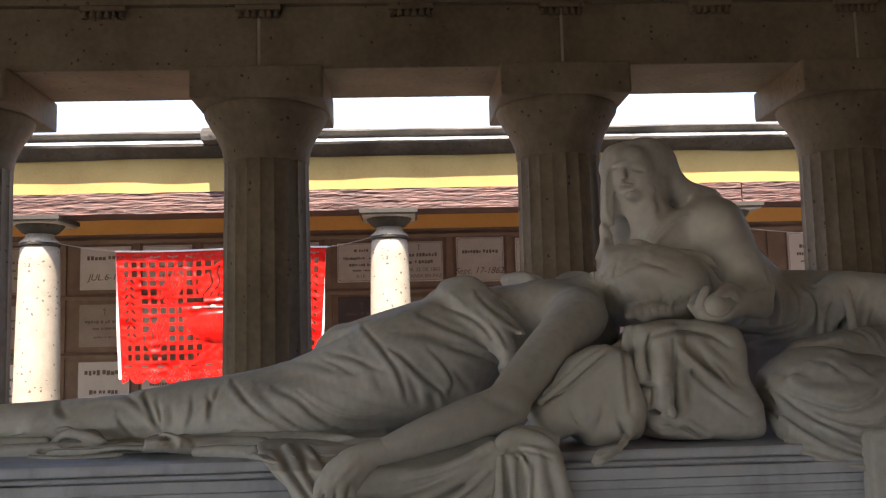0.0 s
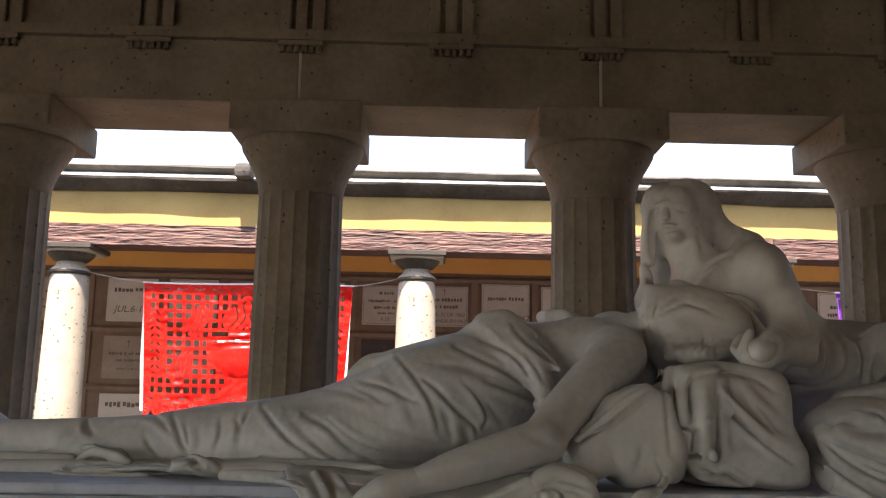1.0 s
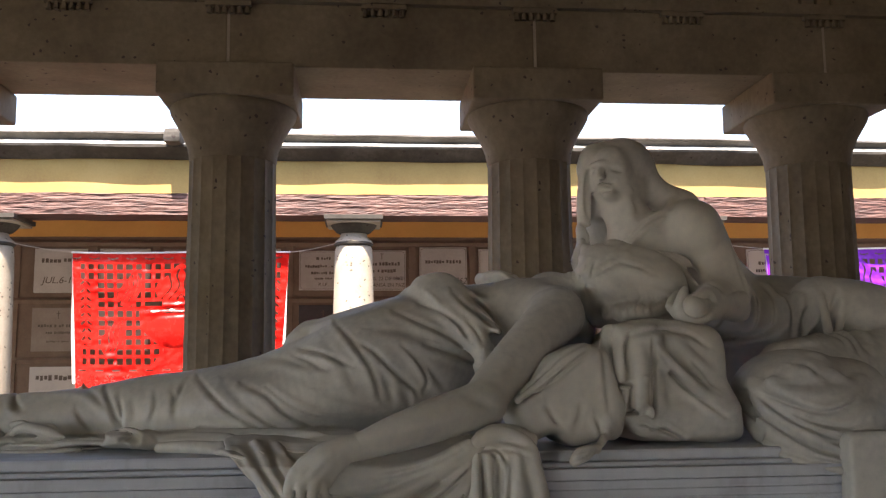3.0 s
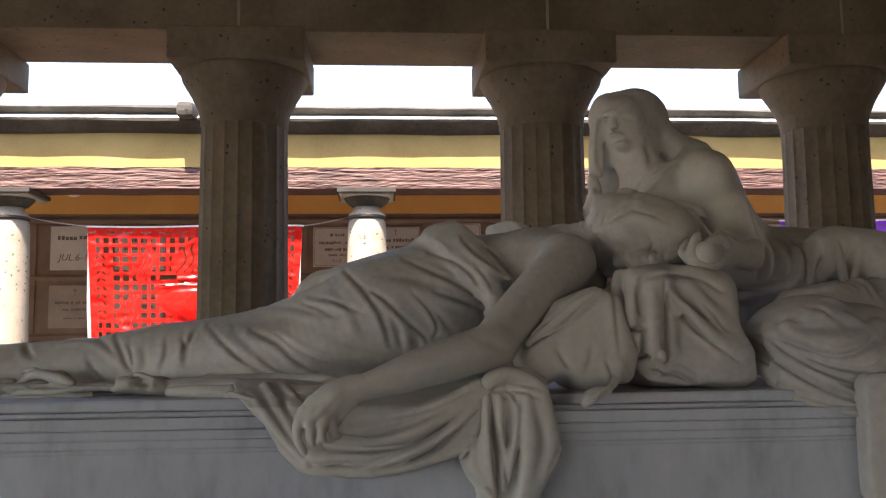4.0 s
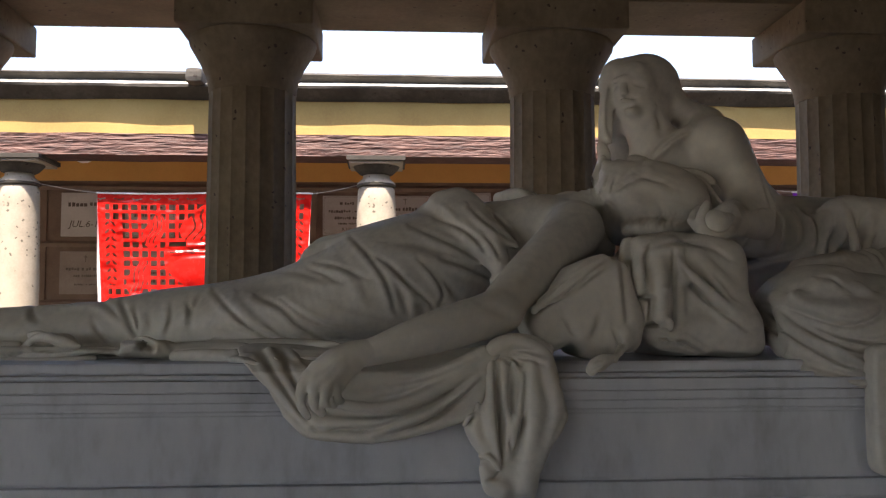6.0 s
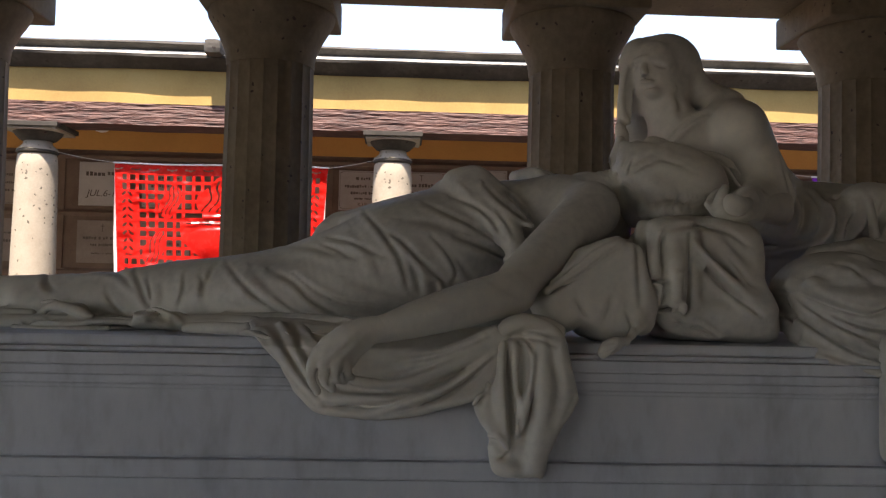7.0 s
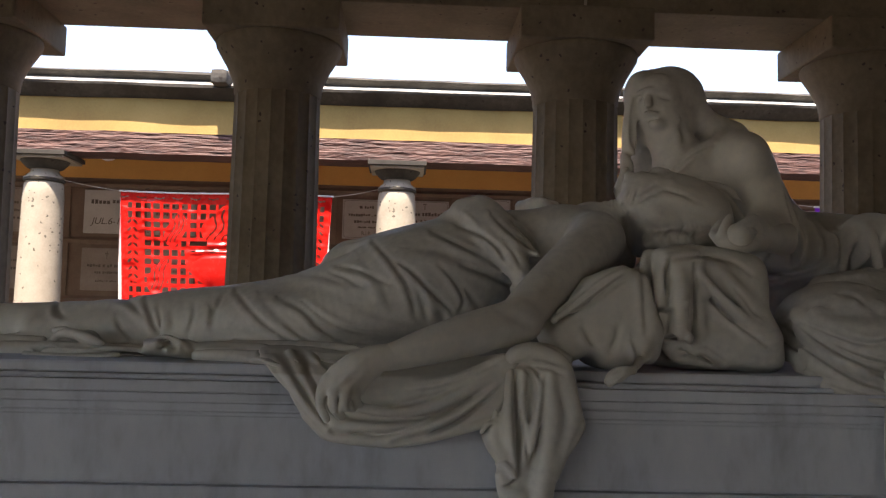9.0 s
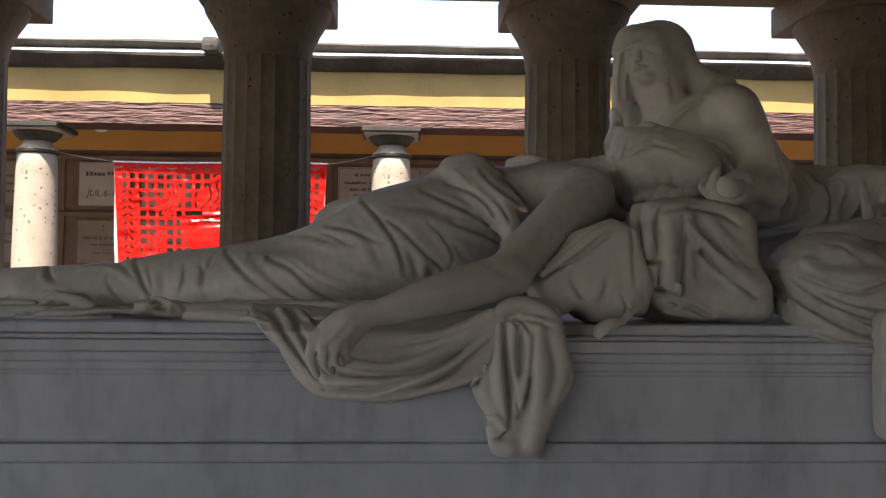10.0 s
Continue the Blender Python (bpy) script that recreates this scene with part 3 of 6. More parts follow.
reclining.limb((-0.524, 2.330, 1.407, 0.0127), (-0.425, 2.320, 1.411, 0.0152), (-0.330, 2.330, 1.403, 0.0127), k=0.006)
reclining.limb((-0.491, 2.370, 1.419, 0.0129), (-0.377, 2.360, 1.421, 0.0154), (-0.266, 2.370, 1.411, 0.0129), k=0.006)
reclining.limb((-0.426, 2.320, 1.423, 0.0112), (-0.314, 2.310, 1.417, 0.0134), (-0.204, 2.320, 1.400, 0.0112), k=0.006)
reclining.limb((-1.005, 2.400, 1.422, 0.0116), (-0.945, 2.390, 1.424, 0.0139), (-0.893, 2.400, 1.413, 0.0116), k=0.006)
reclining.limb((-0.529, 2.410, 1.426, 0.0117), (-0.463, 2.400, 1.428, 0.0139), (-0.400, 2.410, 1.419, 0.0117), k=0.006)
reclining.lump((-0.214, 2.220, 1.393), (0.1474, 0.1742, 0.0107), turn=(0, 0, 0), k=0.01, power=4)
reclining.limb((-0.442, 2.370, 1.404, 0.0115), (-0.333, 2.350, 1.408, 0.0142), (-0.219, 2.330, 1.402, 0.0155), (-0.081, 2.360, 1.400, 0.0114), k=0.005)
reclining.limb((-0.408, 2.325, 1.404, 0.0112), (-0.307, 2.305, 1.411, 0.0139), (-0.204, 2.285, 1.402, 0.0152), (-0.079, 2.315, 1.399, 0.0112), k=0.005)
reclining.limb((-0.376, 2.280, 1.404, 0.0110), (-0.282, 2.260, 1.405, 0.0137), (-0.189, 2.240, 1.402, 0.0149), (-0.077, 2.270, 1.399, 0.0110), k=0.005)
reclining.limb((-0.344, 2.235, 1.404, 0.0108), (-0.258, 2.215, 1.408, 0.0134), (-0.174, 2.195, 1.402, 0.0146), (-0.075, 2.225, 1.399, 0.0107), k=0.005)
reclining.limb((-0.313, 2.190, 1.404, 0.0106), (-0.234, 2.170, 1.402, 0.0131), (-0.160, 2.150, 1.402, 0.0143), (-0.074, 2.180, 1.399, 0.0105), k=0.005)
reclining.limb((-0.283, 2.145, 1.404, 0.0103), (-0.211, 2.125, 1.405, 0.0128), (-0.146, 2.105, 1.402, 0.0139), (-0.072, 2.135, 1.399, 0.0103), k=0.005)
reclining.limb((-0.254, 2.100, 1.404, 0.0101), (-0.189, 2.080, 1.400, 0.0125), (-0.133, 2.060, 1.402, 0.0136), (-0.070, 2.090, 1.399, 0.0101), k=0.005)
reclining.limb((-0.876, 2.330, 1.415, 0.0082), (-0.840, 2.320, 1.439, 0.0108), (-0.783, 2.310, 1.431, 0.0135), (-0.740, 2.300, 1.415, 0.0094), k=0.006)
reclining.limb((-0.875, 2.360, 1.444, 0.0083), (-0.849, 2.350, 1.446, 0.0096), (-0.832, 2.350, 1.440, 0.0082), k=0.006)
reclining.limb((-0.827, 2.340, 1.435, 0.0068), (-0.777, 2.330, 1.438, 0.0096), (-0.740, 2.300, 1.417, 0.0067), k=0.005)
reclining.limb((-0.865, 2.270, 1.398, 0.0066), (-0.761, 2.250, 1.402, 0.0092), (-0.681, 2.240, 1.408, 0.0092), (-0.619, 2.240, 1.405, 0.0066), k=0.005)
reclining.limb((-0.901, 2.250, 1.390, 0.0065), (-0.776, 2.220, 1.390, 0.0078), (-0.674, 2.220, 1.395, 0.0065), k=0.005)
reclining.limb((-0.726, 2.300, 1.408, 0.0067), (-0.668, 2.280, 1.415, 0.0080), (-0.631, 2.270, 1.408, 0.0067), k=0.005)
reclining.lump((-0.568, 2.260, 1.414), (0.0531, 0.0500, 0.0199), turn=(0, 2, 0), k=0.008, power=5)
reclining.lump((-0.586, 2.235, 1.419), (0.0262, 0.0400, 0.0157), turn=(0, -10, 0), k=0.006, power=4)
reclining.limb((-0.601, 2.220, 1.429, 0.0052), (-0.567, 2.220, 1.436, 0.0078), (-0.528, 2.220, 1.421, 0.0078), (-0.509, 2.220, 1.404, 0.0065), k=0.006)
reclining.limb((-0.519, 2.240, 1.404, 0.0092), (-0.475, 2.240, 1.410, 0.0132), (-0.406, 2.220, 1.411, 0.0144), (-0.335, 2.180, 1.409, 0.0141), k=0.015)
reclining.limb((-0.486, 2.180, 1.397, 0.0077), (-0.419, 2.160, 1.399, 0.0102), (-0.337, 2.120, 1.401, 0.0112), k=0.015)
reclining.crease((-0.601, 1.431), (-0.573, 1.434), (-0.541, 1.423), depth=0.0066, width=0.0047, ridge=0.0042, side=-1)
reclining.crease((-0.573, 1.416), (-0.558, 1.418), (-0.541, 1.414), depth=0.0088, width=0.0059, ridge=0.0032, side=-1)
reclining.crease((-0.839, 1.413), (-0.763, 1.408), (-0.688, 1.417), (-0.624, 1.416), depth=0.0066, width=0.0047, ridge=0.0042, side=-1)
reclining.crease((-0.889, 1.400), (-0.814, 1.397), (-0.738, 1.398), (-0.636, 1.401), depth=0.0066, width=0.0047, ridge=0.0042, side=-1)
reclining.settle(2.0, 2.36)
reclining.lump((0.414, 2.460, 1.740), (0.0820, 0.0745, 0.0626), turn=(0, 0, 0), k=0.05, power=2)
reclining.limb((0.317, 2.660, 1.824, 0.0194), (0.347, 2.580, 1.821, 0.0188), (0.389, 2.520, 1.812, 0.0138), k=0.012)
reclining.limb((0.326, 2.600, 1.827, 0.0126), (0.359, 2.550, 1.827, 0.0124), (0.379, 2.500, 1.806, 0.0091), k=0.008)
reclining.lump((0.470, 2.360, 1.707), (0.0714, 0.0857, 0.0743), turn=(0, 0, 0), k=0.04, power=2)
reclining.lump((0.526, 2.680, 1.783), (0.0814, 0.0977, 0.0652), turn=(0, 0, 0), k=0.04, power=2)
reclining.limb((0.506, 2.500, 1.746, 0.0728), (0.564, 2.480, 1.775, 0.0571), (0.620, 2.460, 1.803, 0.0566), k=0.03)
reclining.limb((0.326, 1.985, 1.407, 0.0119), (0.353, 1.975, 1.337, 0.0119), (0.365, 1.972, 1.290, 0.0095), (0.338, 1.972, 1.236, 0.0095), (0.305, 1.972, 1.148, 0.0083), k=0.008)
head = Carving((0.36, 2.2, 1.6), (0.92, 2.62, 1.95), 0.0034)
head.limb((0.506, 2.500, 1.746, 0.0728), (0.564, 2.480, 1.775, 0.0571), (0.620, 2.460, 1.803, 0.0566), k=0.03)
head.lump((0.694, 2.440, 1.802), (0.1153, 0.0916, 0.0887), turn=(0, 12, 0), k=0.02, power=2)
head.lump((0.635, 2.430, 1.841), (0.0677, 0.0618, 0.0500), turn=(0, 25, 0), k=0.02, power=2)
head.limb((0.585, 2.440, 1.842, 0.0296), (0.582, 2.440, 1.873, 0.0192), (0.576, 2.440, 1.888, 0.0133), k=0.02)
head.limb((0.598, 2.420, 1.850, 0.0352), (0.582, 2.400, 1.817, 0.0291), (0.587, 2.390, 1.786, 0.0231), k=0.02)
head.limb((0.681, 2.430, 1.887, 0.0132), (0.658, 2.430, 1.896, 0.0162), (0.643, 2.430, 1.899, 0.0132), k=0.014)
head.limb((0.694, 2.410, 1.878, 0.0131), (0.668, 2.370, 1.860, 0.0115), k=0.012)
head.limb((0.622, 2.420, 1.868, 0.0117), (0.613, 2.420, 1.876, 0.0103), k=0.01)
head.lump((0.759, 2.440, 1.787), (0.0680, 0.0887, 0.0769), turn=(0, 0, 0), k=0.02, power=2)
head.lump((0.650, 2.460, 1.720), (0.1044, 0.0894, 0.0507), turn=(0, 0, 0), k=0.02, power=2)
head.lump((0.736, 2.440, 1.719), (0.0887, 0.0887, 0.0443), turn=(0, 0, 0), k=0.02, power=2)
head.lump((0.688, 2.420, 1.786), (0.1121, 0.0850, 0.0822), turn=(0, 14, 0), k=0.03, power=2)
head.lump((0.756, 2.420, 1.785), (0.0779, 0.0850, 0.0719), turn=(0, 0, 0), k=0.03, power=2)
head.limb((0.602, 2.430, 1.883, 0.0090), (0.608, 2.430, 1.892, 0.0090), k=0.008)
head.limb((0.642, 2.400, 1.850, 0.0178), (0.657, 2.410, 1.879, 0.0149), (0.670, 2.420, 1.895, 0.0105), (0.685, 2.420, 1.887, 0.0120), k=0.008)
head.limb((0.584, 2.420, 1.854, 0.0209), (0.602, 2.430, 1.880, 0.0135), (0.623, 2.430, 1.883, 0.0120), k=0.008)
head.limb((0.674, 2.385, 1.860, 0.0103), (0.693, 2.380, 1.853, 0.0118), (0.711, 2.380, 1.844, 0.0103), k=0.01)
head.limb((0.625, 2.365, 1.823, 0.0117), (0.668, 2.350, 1.813, 0.0174), (0.719, 2.350, 1.796, 0.0174), k=0.02)
head.limb((0.684, 2.400, 1.868, 0.0193), (0.737, 2.400, 1.856, 0.0238), (0.796, 2.400, 1.813, 0.0238), (0.822, 2.400, 1.768, 0.0208), k=0.02)
head.lump((0.631, 2.390, 1.767), (0.0530, 0.0600, 0.0530), turn=(0, 0, 0), k=0.03, power=2)
head.limb((0.603, 2.350, 1.700, 0.0130), (0.621, 2.340, 1.707, 0.0158), (0.646, 2.335, 1.704, 0.0158), k=0.02)
head.limb((0.643, 2.335, 1.698, 0.0144), (0.671, 2.330, 1.709, 0.0186), (0.710, 2.330, 1.706, 0.0172), (0.758, 2.340, 1.721, 0.0144), k=0.02)
head.crease((0.684, 1.770), (0.694, 1.744), (0.677, 1.721), (0.659, 1.704), depth=0.0025, width=0.0043, ridge=0.002, side=1)
head.crease((0.696, 1.767), (0.705, 1.744), (0.689, 1.721), (0.671, 1.704), depth=0.0025, width=0.0043, ridge=0.002, side=1)
head.crease((0.708, 1.764), (0.717, 1.744), (0.700, 1.721), (0.682, 1.704), depth=0.0025, width=0.0043, ridge=0.002, side=1)
head.crease((0.719, 1.762), (0.729, 1.744), (0.712, 1.721), (0.694, 1.704), depth=0.0025, width=0.0043, ridge=0.002, side=1)
head.crease((0.731, 1.759), (0.741, 1.744), (0.724, 1.721), (0.706, 1.704), depth=0.0025, width=0.0043, ridge=0.002, side=1)
head.crease((0.743, 1.756), (0.752, 1.744), (0.735, 1.721), (0.717, 1.704), depth=0.0025, width=0.0043, ridge=0.002, side=1)
head.crease((0.754, 1.753), (0.764, 1.744), (0.747, 1.721), (0.729, 1.704), depth=0.0025, width=0.0043, ridge=0.002, side=1)
head.crease((0.766, 1.750), (0.776, 1.744), (0.759, 1.721), (0.741, 1.703), depth=0.0025, width=0.0043, ridge=0.002, side=1)
head.crease((0.777, 1.747), (0.788, 1.744), (0.771, 1.721), (0.752, 1.703), depth=0.0025, width=0.0043, ridge=0.002, side=1)
head.crease((0.629, 1.733), (0.611, 1.716), (0.616, 1.693), depth=0.0022, width=0.0043, ridge=0.002, side=-1)
head.crease((0.650, 1.733), (0.632, 1.716), (0.637, 1.692), depth=0.0022, width=0.0043, ridge=0.002, side=-1)
head.crease((0.670, 1.733), (0.652, 1.715), (0.657, 1.692), depth=0.0022, width=0.0043, ridge=0.002, side=-1)
head.crease((0.690, 1.733), (0.672, 1.715), (0.678, 1.692), depth=0.0022, width=0.0043, ridge=0.002, side=-1)
head.crease((0.711, 1.733), (0.693, 1.715), (0.698, 1.692), depth=0.0022, width=0.0043, ridge=0.002, side=-1)
head.crease((0.731, 1.732), (0.713, 1.715), (0.718, 1.692), depth=0.0022, width=0.0043, ridge=0.002, side=-1)
head.crease((0.542, 1.861), (0.533, 1.837), (0.526, 1.811), depth=0.005, width=0.0043, ridge=0.003, side=-1)
head.crease((0.557, 1.855), (0.547, 1.832), (0.541, 1.805), depth=0.005, width=0.0043, ridge=0.003, side=-1)
head.crease((0.571, 1.849), (0.562, 1.826), (0.555, 1.800), depth=0.005, width=0.0043, ridge=0.003, side=-1)
head.crease((0.586, 1.843), (0.576, 1.820), (0.570, 1.794), depth=0.005, width=0.0043, ridge=0.003, side=-1)
head.crease((0.608, 1.818), (0.642, 1.837), (0.686, 1.828), (0.722, 1.808), depth=0.005, width=0.0072, ridge=0.003, side=-1)
head.crease((0.591, 1.832), (0.609, 1.846), (0.621, 1.858), depth=0.006, width=0.0058, ridge=0.003, side=-1)
head.crease((0.650, 1.840), (0.672, 1.831), (0.696, 1.826), depth=0.006, width=0.0058, ridge=0.003, side=-1)
head.crease((0.588, 1.808), (0.605, 1.823), (0.620, 1.829), depth=0.004, width=0.0043, ridge=0.003, side=-1)
head.crease((0.546, 1.797), (0.575, 1.779), (0.592, 1.750), depth=0.005, width=0.0072, ridge=0.003, side=-1)
head.crease((0.548, 1.739), (0.566, 1.703), (0.575, 1.681), depth=0.007, width=0.0072, ridge=0.003, side=-1)
head.crease((0.589, 1.746), (0.629, 1.736), (0.662, 1.750), depth=0.003, width=0.0101, ridge=0.003, side=-1)
head.settle(2.2, 2.5)
reclining.limb((-0.434, 2.300, 1.411, 0.0122), (-0.331, 2.240, 1.417, 0.0159), (-0.220, 2.180, 1.418, 0.0181), (-0.114, 2.120, 1.413, 0.0176), (-0.038, 2.100, 1.411, 0.0150), k=0.02)
reclining.limb((-0.380, 2.220, 1.405, 0.0105), (-0.305, 2.150, 1.405, 0.0127), (-0.236, 2.100, 1.401, 0.0136), (-0.159, 2.060, 1.398, 0.0122), k=0.02)
reclining.crease((-0.325, 1.416), (-0.263, 1.397), (-0.213, 1.380), depth=0.0077, width=0.0056, ridge=0.0042, side=-1)
reclining.crease((-0.245, 1.415), (-0.214, 1.396), (-0.176, 1.379), depth=0.0077, width=0.0056, ridge=0.0042, side=-1)
reclining.crease((-0.189, 1.414), (-0.114, 1.423), (-0.051, 1.428), depth=0.0066, width=0.0057, ridge=0.0042, side=-1)
reclining.settle(2.0, 2.3)
arm = Carving((-0.26, 1.78, 1.2), (0.60, 2.45, 1.84), 0.0042)
arm.limb((0.465, 2.300, 1.701, 0.0653), (0.370, 2.200, 1.621, 0.0597), (0.285, 2.110, 1.546, 0.0521), (0.232, 2.040, 1.499, 0.0454), (0.202, 2.020, 1.481, 0.0437), k=0.02)
arm.limb((0.228, 2.030, 1.495, 0.0452), (0.136, 1.985, 1.466, 0.0465), (0.040, 1.945, 1.438, 0.0385), (-0.023, 1.925, 1.418, 0.0289), (-0.074, 1.915, 1.407, 0.0253), k=0.012)
arm.lump((0.246, 2.050, 1.489), (0.0419, 0.0419, 0.0370), turn=(0, 0, 0), k=0.02, power=2)
arm.lump((0.458, 2.340, 1.697), (0.0744, 0.0700, 0.0687), turn=(0, 0, 0), k=0.03, power=2)
arm.crease((0.268, 1.478), (0.224, 1.498), (0.193, 1.510), depth=0.004, width=0.0100, ridge=0.003, side=1)
arm.crease((-0.048, 1.418), (0.034, 1.426), (0.129, 1.445), depth=0.003, width=0.0094, ridge=0.003, side=1)
arm.crease((0.298, 1.562), (0.318, 1.581), (0.325, 1.594), depth=0.004, width=0.0091, ridge=0.003, side=1)
arm.settle(1.8, 2.4)
palm = Carving((-0.24, 1.78, 1.2), (0.08, 2.02, 1.50), 0.0030)
palm.limb((0.011, 1.945, 1.421, 0.0184), (-0.035, 1.922, 1.416, 0.0256), (-0.074, 1.910, 1.410, 0.0271), (-0.102, 1.900, 1.397, 0.0280), k=0.02)
palm.lump((-0.130, 1.895, 1.373), (0.0401, 0.0260, 0.0334), turn=(0, -38, 0), k=0.02, power=2)
palm.lump((-0.136, 1.882, 1.350), (0.0398, 0.0240, 0.0287), turn=(0, -5, 0), k=0.015, power=2)
palm.limb((-0.159, 1.885, 1.366, 0.0155), (-0.169, 1.872, 1.343, 0.0126), (-0.169, 1.862, 1.318, 0.0103), (-0.159, 1.872, 1.293, 0.0077), k=0.005)
palm.limb((-0.142, 1.875, 1.357, 0.0165), (-0.145, 1.858, 1.335, 0.0131), (-0.140, 1.852, 1.316, 0.0114), (-0.130, 1.865, 1.301, 0.0087), k=0.004)
palm.limb((-0.120, 1.875, 1.355, 0.0154), (-0.122, 1.858, 1.337, 0.0131), (-0.119, 1.852, 1.323, 0.0114), (-0.109, 1.868, 1.316, 0.0088), k=0.004)
palm.limb((-0.105, 1.880, 1.354, 0.0121), (-0.104, 1.868, 1.338, 0.0110), (-0.100, 1.870, 1.325, 0.0093), (-0.095, 1.890, 1.321, 0.0078), k=0.004)
palm.limb((-0.068, 1.905, 1.387, 0.0135), (-0.088, 1.895, 1.366, 0.0123), (-0.098, 1.890, 1.349, 0.0100), k=0.012)
palm.crease((-0.155, 1.341), (-0.160, 1.326), (-0.156, 1.309), depth=0.006, width=0.0028, ridge=0.002, side=1)
palm.crease((-0.134, 1.338), (-0.136, 1.323), (-0.133, 1.306), depth=0.006, width=0.0028, ridge=0.002, side=1)
palm.crease((-0.112, 1.338), (-0.114, 1.325), (-0.111, 1.312), depth=0.006, width=0.0028, ridge=0.002, side=1)
palm.crease((-0.100, 1.406), (-0.127, 1.385), (-0.148, 1.358), depth=0.002, width=0.0055, ridge=0.003, side=1)
palm.crease((-0.083, 1.399), (-0.108, 1.377), (-0.127, 1.356), depth=0.002, width=0.0055, ridge=0.003, side=1)
palm.crease((-0.148, 1.313), (-0.141, 1.315), (-0.135, 1.313), depth=0.002, width=0.0027, ridge=0.002, side=-1)
palm.crease((-0.169, 1.317), (-0.164, 1.320), depth=0.002, width=0.0027, ridge=0.002, side=-1)
palm.settle(1.8, 1.96)
swag = Carving((-0.50, 1.90, 1.04), (0.40, 2.24, 1.46), 0.0034)
swag.sheet((-0.333, 1.421), (-0.292, 1.379), (-0.255, 1.344), (-0.220, 1.292), (-0.170, 1.248), (-0.124, 1.234), (-0.060, 1.229), (0.010, 1.233), (0.086, 1.250), (0.173, 1.279), (0.202, 1.314), (0.224, 1.414), (0.165, 1.415), (-0.060, 1.400), (-0.153, 1.419), (-0.247, 1.427), y=1.99, thick=0.016, bend=2.6, above=1.372)
swag.limb((-0.109, 1.950, 1.312, 0.0103), (-0.047, 1.945, 1.302, 0.0126), (0.010, 1.947, 1.305, 0.0138), (0.062, 1.952, 1.320, 0.0138), (0.127, 1.965, 1.355, 0.0117), (0.187, 1.975, 1.392, 0.0094), (0.224, 1.985, 1.408, 0.0083), k=0.022)
swag.limb((-0.208, 1.982, 1.286, 0.0070), (-0.163, 1.972, 1.249, 0.0081), (-0.105, 1.966, 1.241, 0.0092), (-0.048, 1.964, 1.238, 0.0092), (0.033, 1.966, 1.247, 0.0093), (0.126, 1.970, 1.269, 0.0082), (0.171, 1.972, 1.282, 0.0058), k=0.018)
swag.limb((-0.037, 1.968, 1.246, 0.0069), (0.033, 1.962, 1.268, 0.0116), (0.097, 1.962, 1.299, 0.0128), (0.162, 1.967, 1.348, 0.0117), (0.209, 1.980, 1.397, 0.0094), k=0.022)
swag.limb((-0.001, 1.985, 1.359, 0.0094), (0.069, 1.980, 1.367, 0.0106), (0.140, 1.980, 1.390, 0.0106), (0.194, 1.985, 1.415, 0.0083), k=0.022)
swag.limb((-0.031, 1.985, 1.322, 0.0082), (0.022, 1.980, 1.329, 0.0105), (0.080, 1.975, 1.347, 0.0105), (0.151, 1.975, 1.378, 0.0094), k=0.022)
swag.limb((-0.303, 2.060, 1.400, 0.0097), (-0.248, 1.985, 1.360, 0.0105), (-0.204, 1.975, 1.305, 0.0116), (-0.165, 1.972, 1.261, 0.0092), k=0.022)
swag.limb((-0.260, 2.080, 1.411, 0.0098), (-0.211, 1.985, 1.362, 0.0093), (-0.181, 1.975, 1.310, 0.0093), (-0.134, 1.972, 1.264, 0.0081), k=0.022)
swag.limb((-0.215, 2.080, 1.404, 0.0098), (-0.177, 1.990, 1.378, 0.0094), (-0.157, 1.980, 1.350, 0.0082), k=0.022)
swag.limb((-0.151, 1.968, 1.271, 0.0069), (-0.094, 1.962, 1.268, 0.0104), (-0.025, 1.962, 1.271, 0.0092), (0.045, 1.964, 1.291, 0.0070), k=0.022)
swag.lump((-0.068, 1.955, 1.347), (0.0392, 0.0340, 0.0230), turn=(0, -6, 0), k=0.012, power=2, cut=True)
swag.crease((-0.117, 1.290), (-0.048, 1.285), (0.022, 1.288), (0.080, 1.303), (0.139, 1.337), (0.186, 1.371), depth=0.011, width=0.0070, ridge=0.004, side=-1)
swag.crease((-0.106, 1.247), (-0.048, 1.253), (0.010, 1.273), (0.068, 1.299), (0.127, 1.332), depth=0.007, width=0.0058, ridge=0.003, side=-1)
swag.crease((-0.031, 1.240), (0.033, 1.255), (0.091, 1.278), (0.150, 1.321), (0.192, 1.357), depth=0.008, width=0.0059, ridge=0.003, side=-1)
swag.crease((-0.042, 1.314), (0.010, 1.323), (0.063, 1.340), (0.127, 1.365), depth=0.008, width=0.0058, ridge=0.003, side=-1)
swag.crease((-0.001, 1.348), (0.057, 1.357), (0.127, 1.379), (0.181, 1.404), depth=0.008, width=0.0059, ridge=0.003, side=-1)
swag.crease((0.010, 1.371), (0.081, 1.379), (0.163, 1.404), depth=0.006, width=0.0047, ridge=0.003, side=-1)
swag.crease((-0.307, 1.412), (-0.266, 1.366), (-0.220, 1.311), (-0.174, 1.262), depth=0.007, width=0.0058, ridge=0.003, side=1)
swag.crease((-0.273, 1.412), (-0.232, 1.365), (-0.192, 1.308), (-0.152, 1.261), depth=0.008, width=0.0058, ridge=0.003, side=1)
swag.crease((-0.227, 1.409), (-0.198, 1.363), (-0.180, 1.337), depth=0.008, width=0.0058, ridge=0.003, side=1)
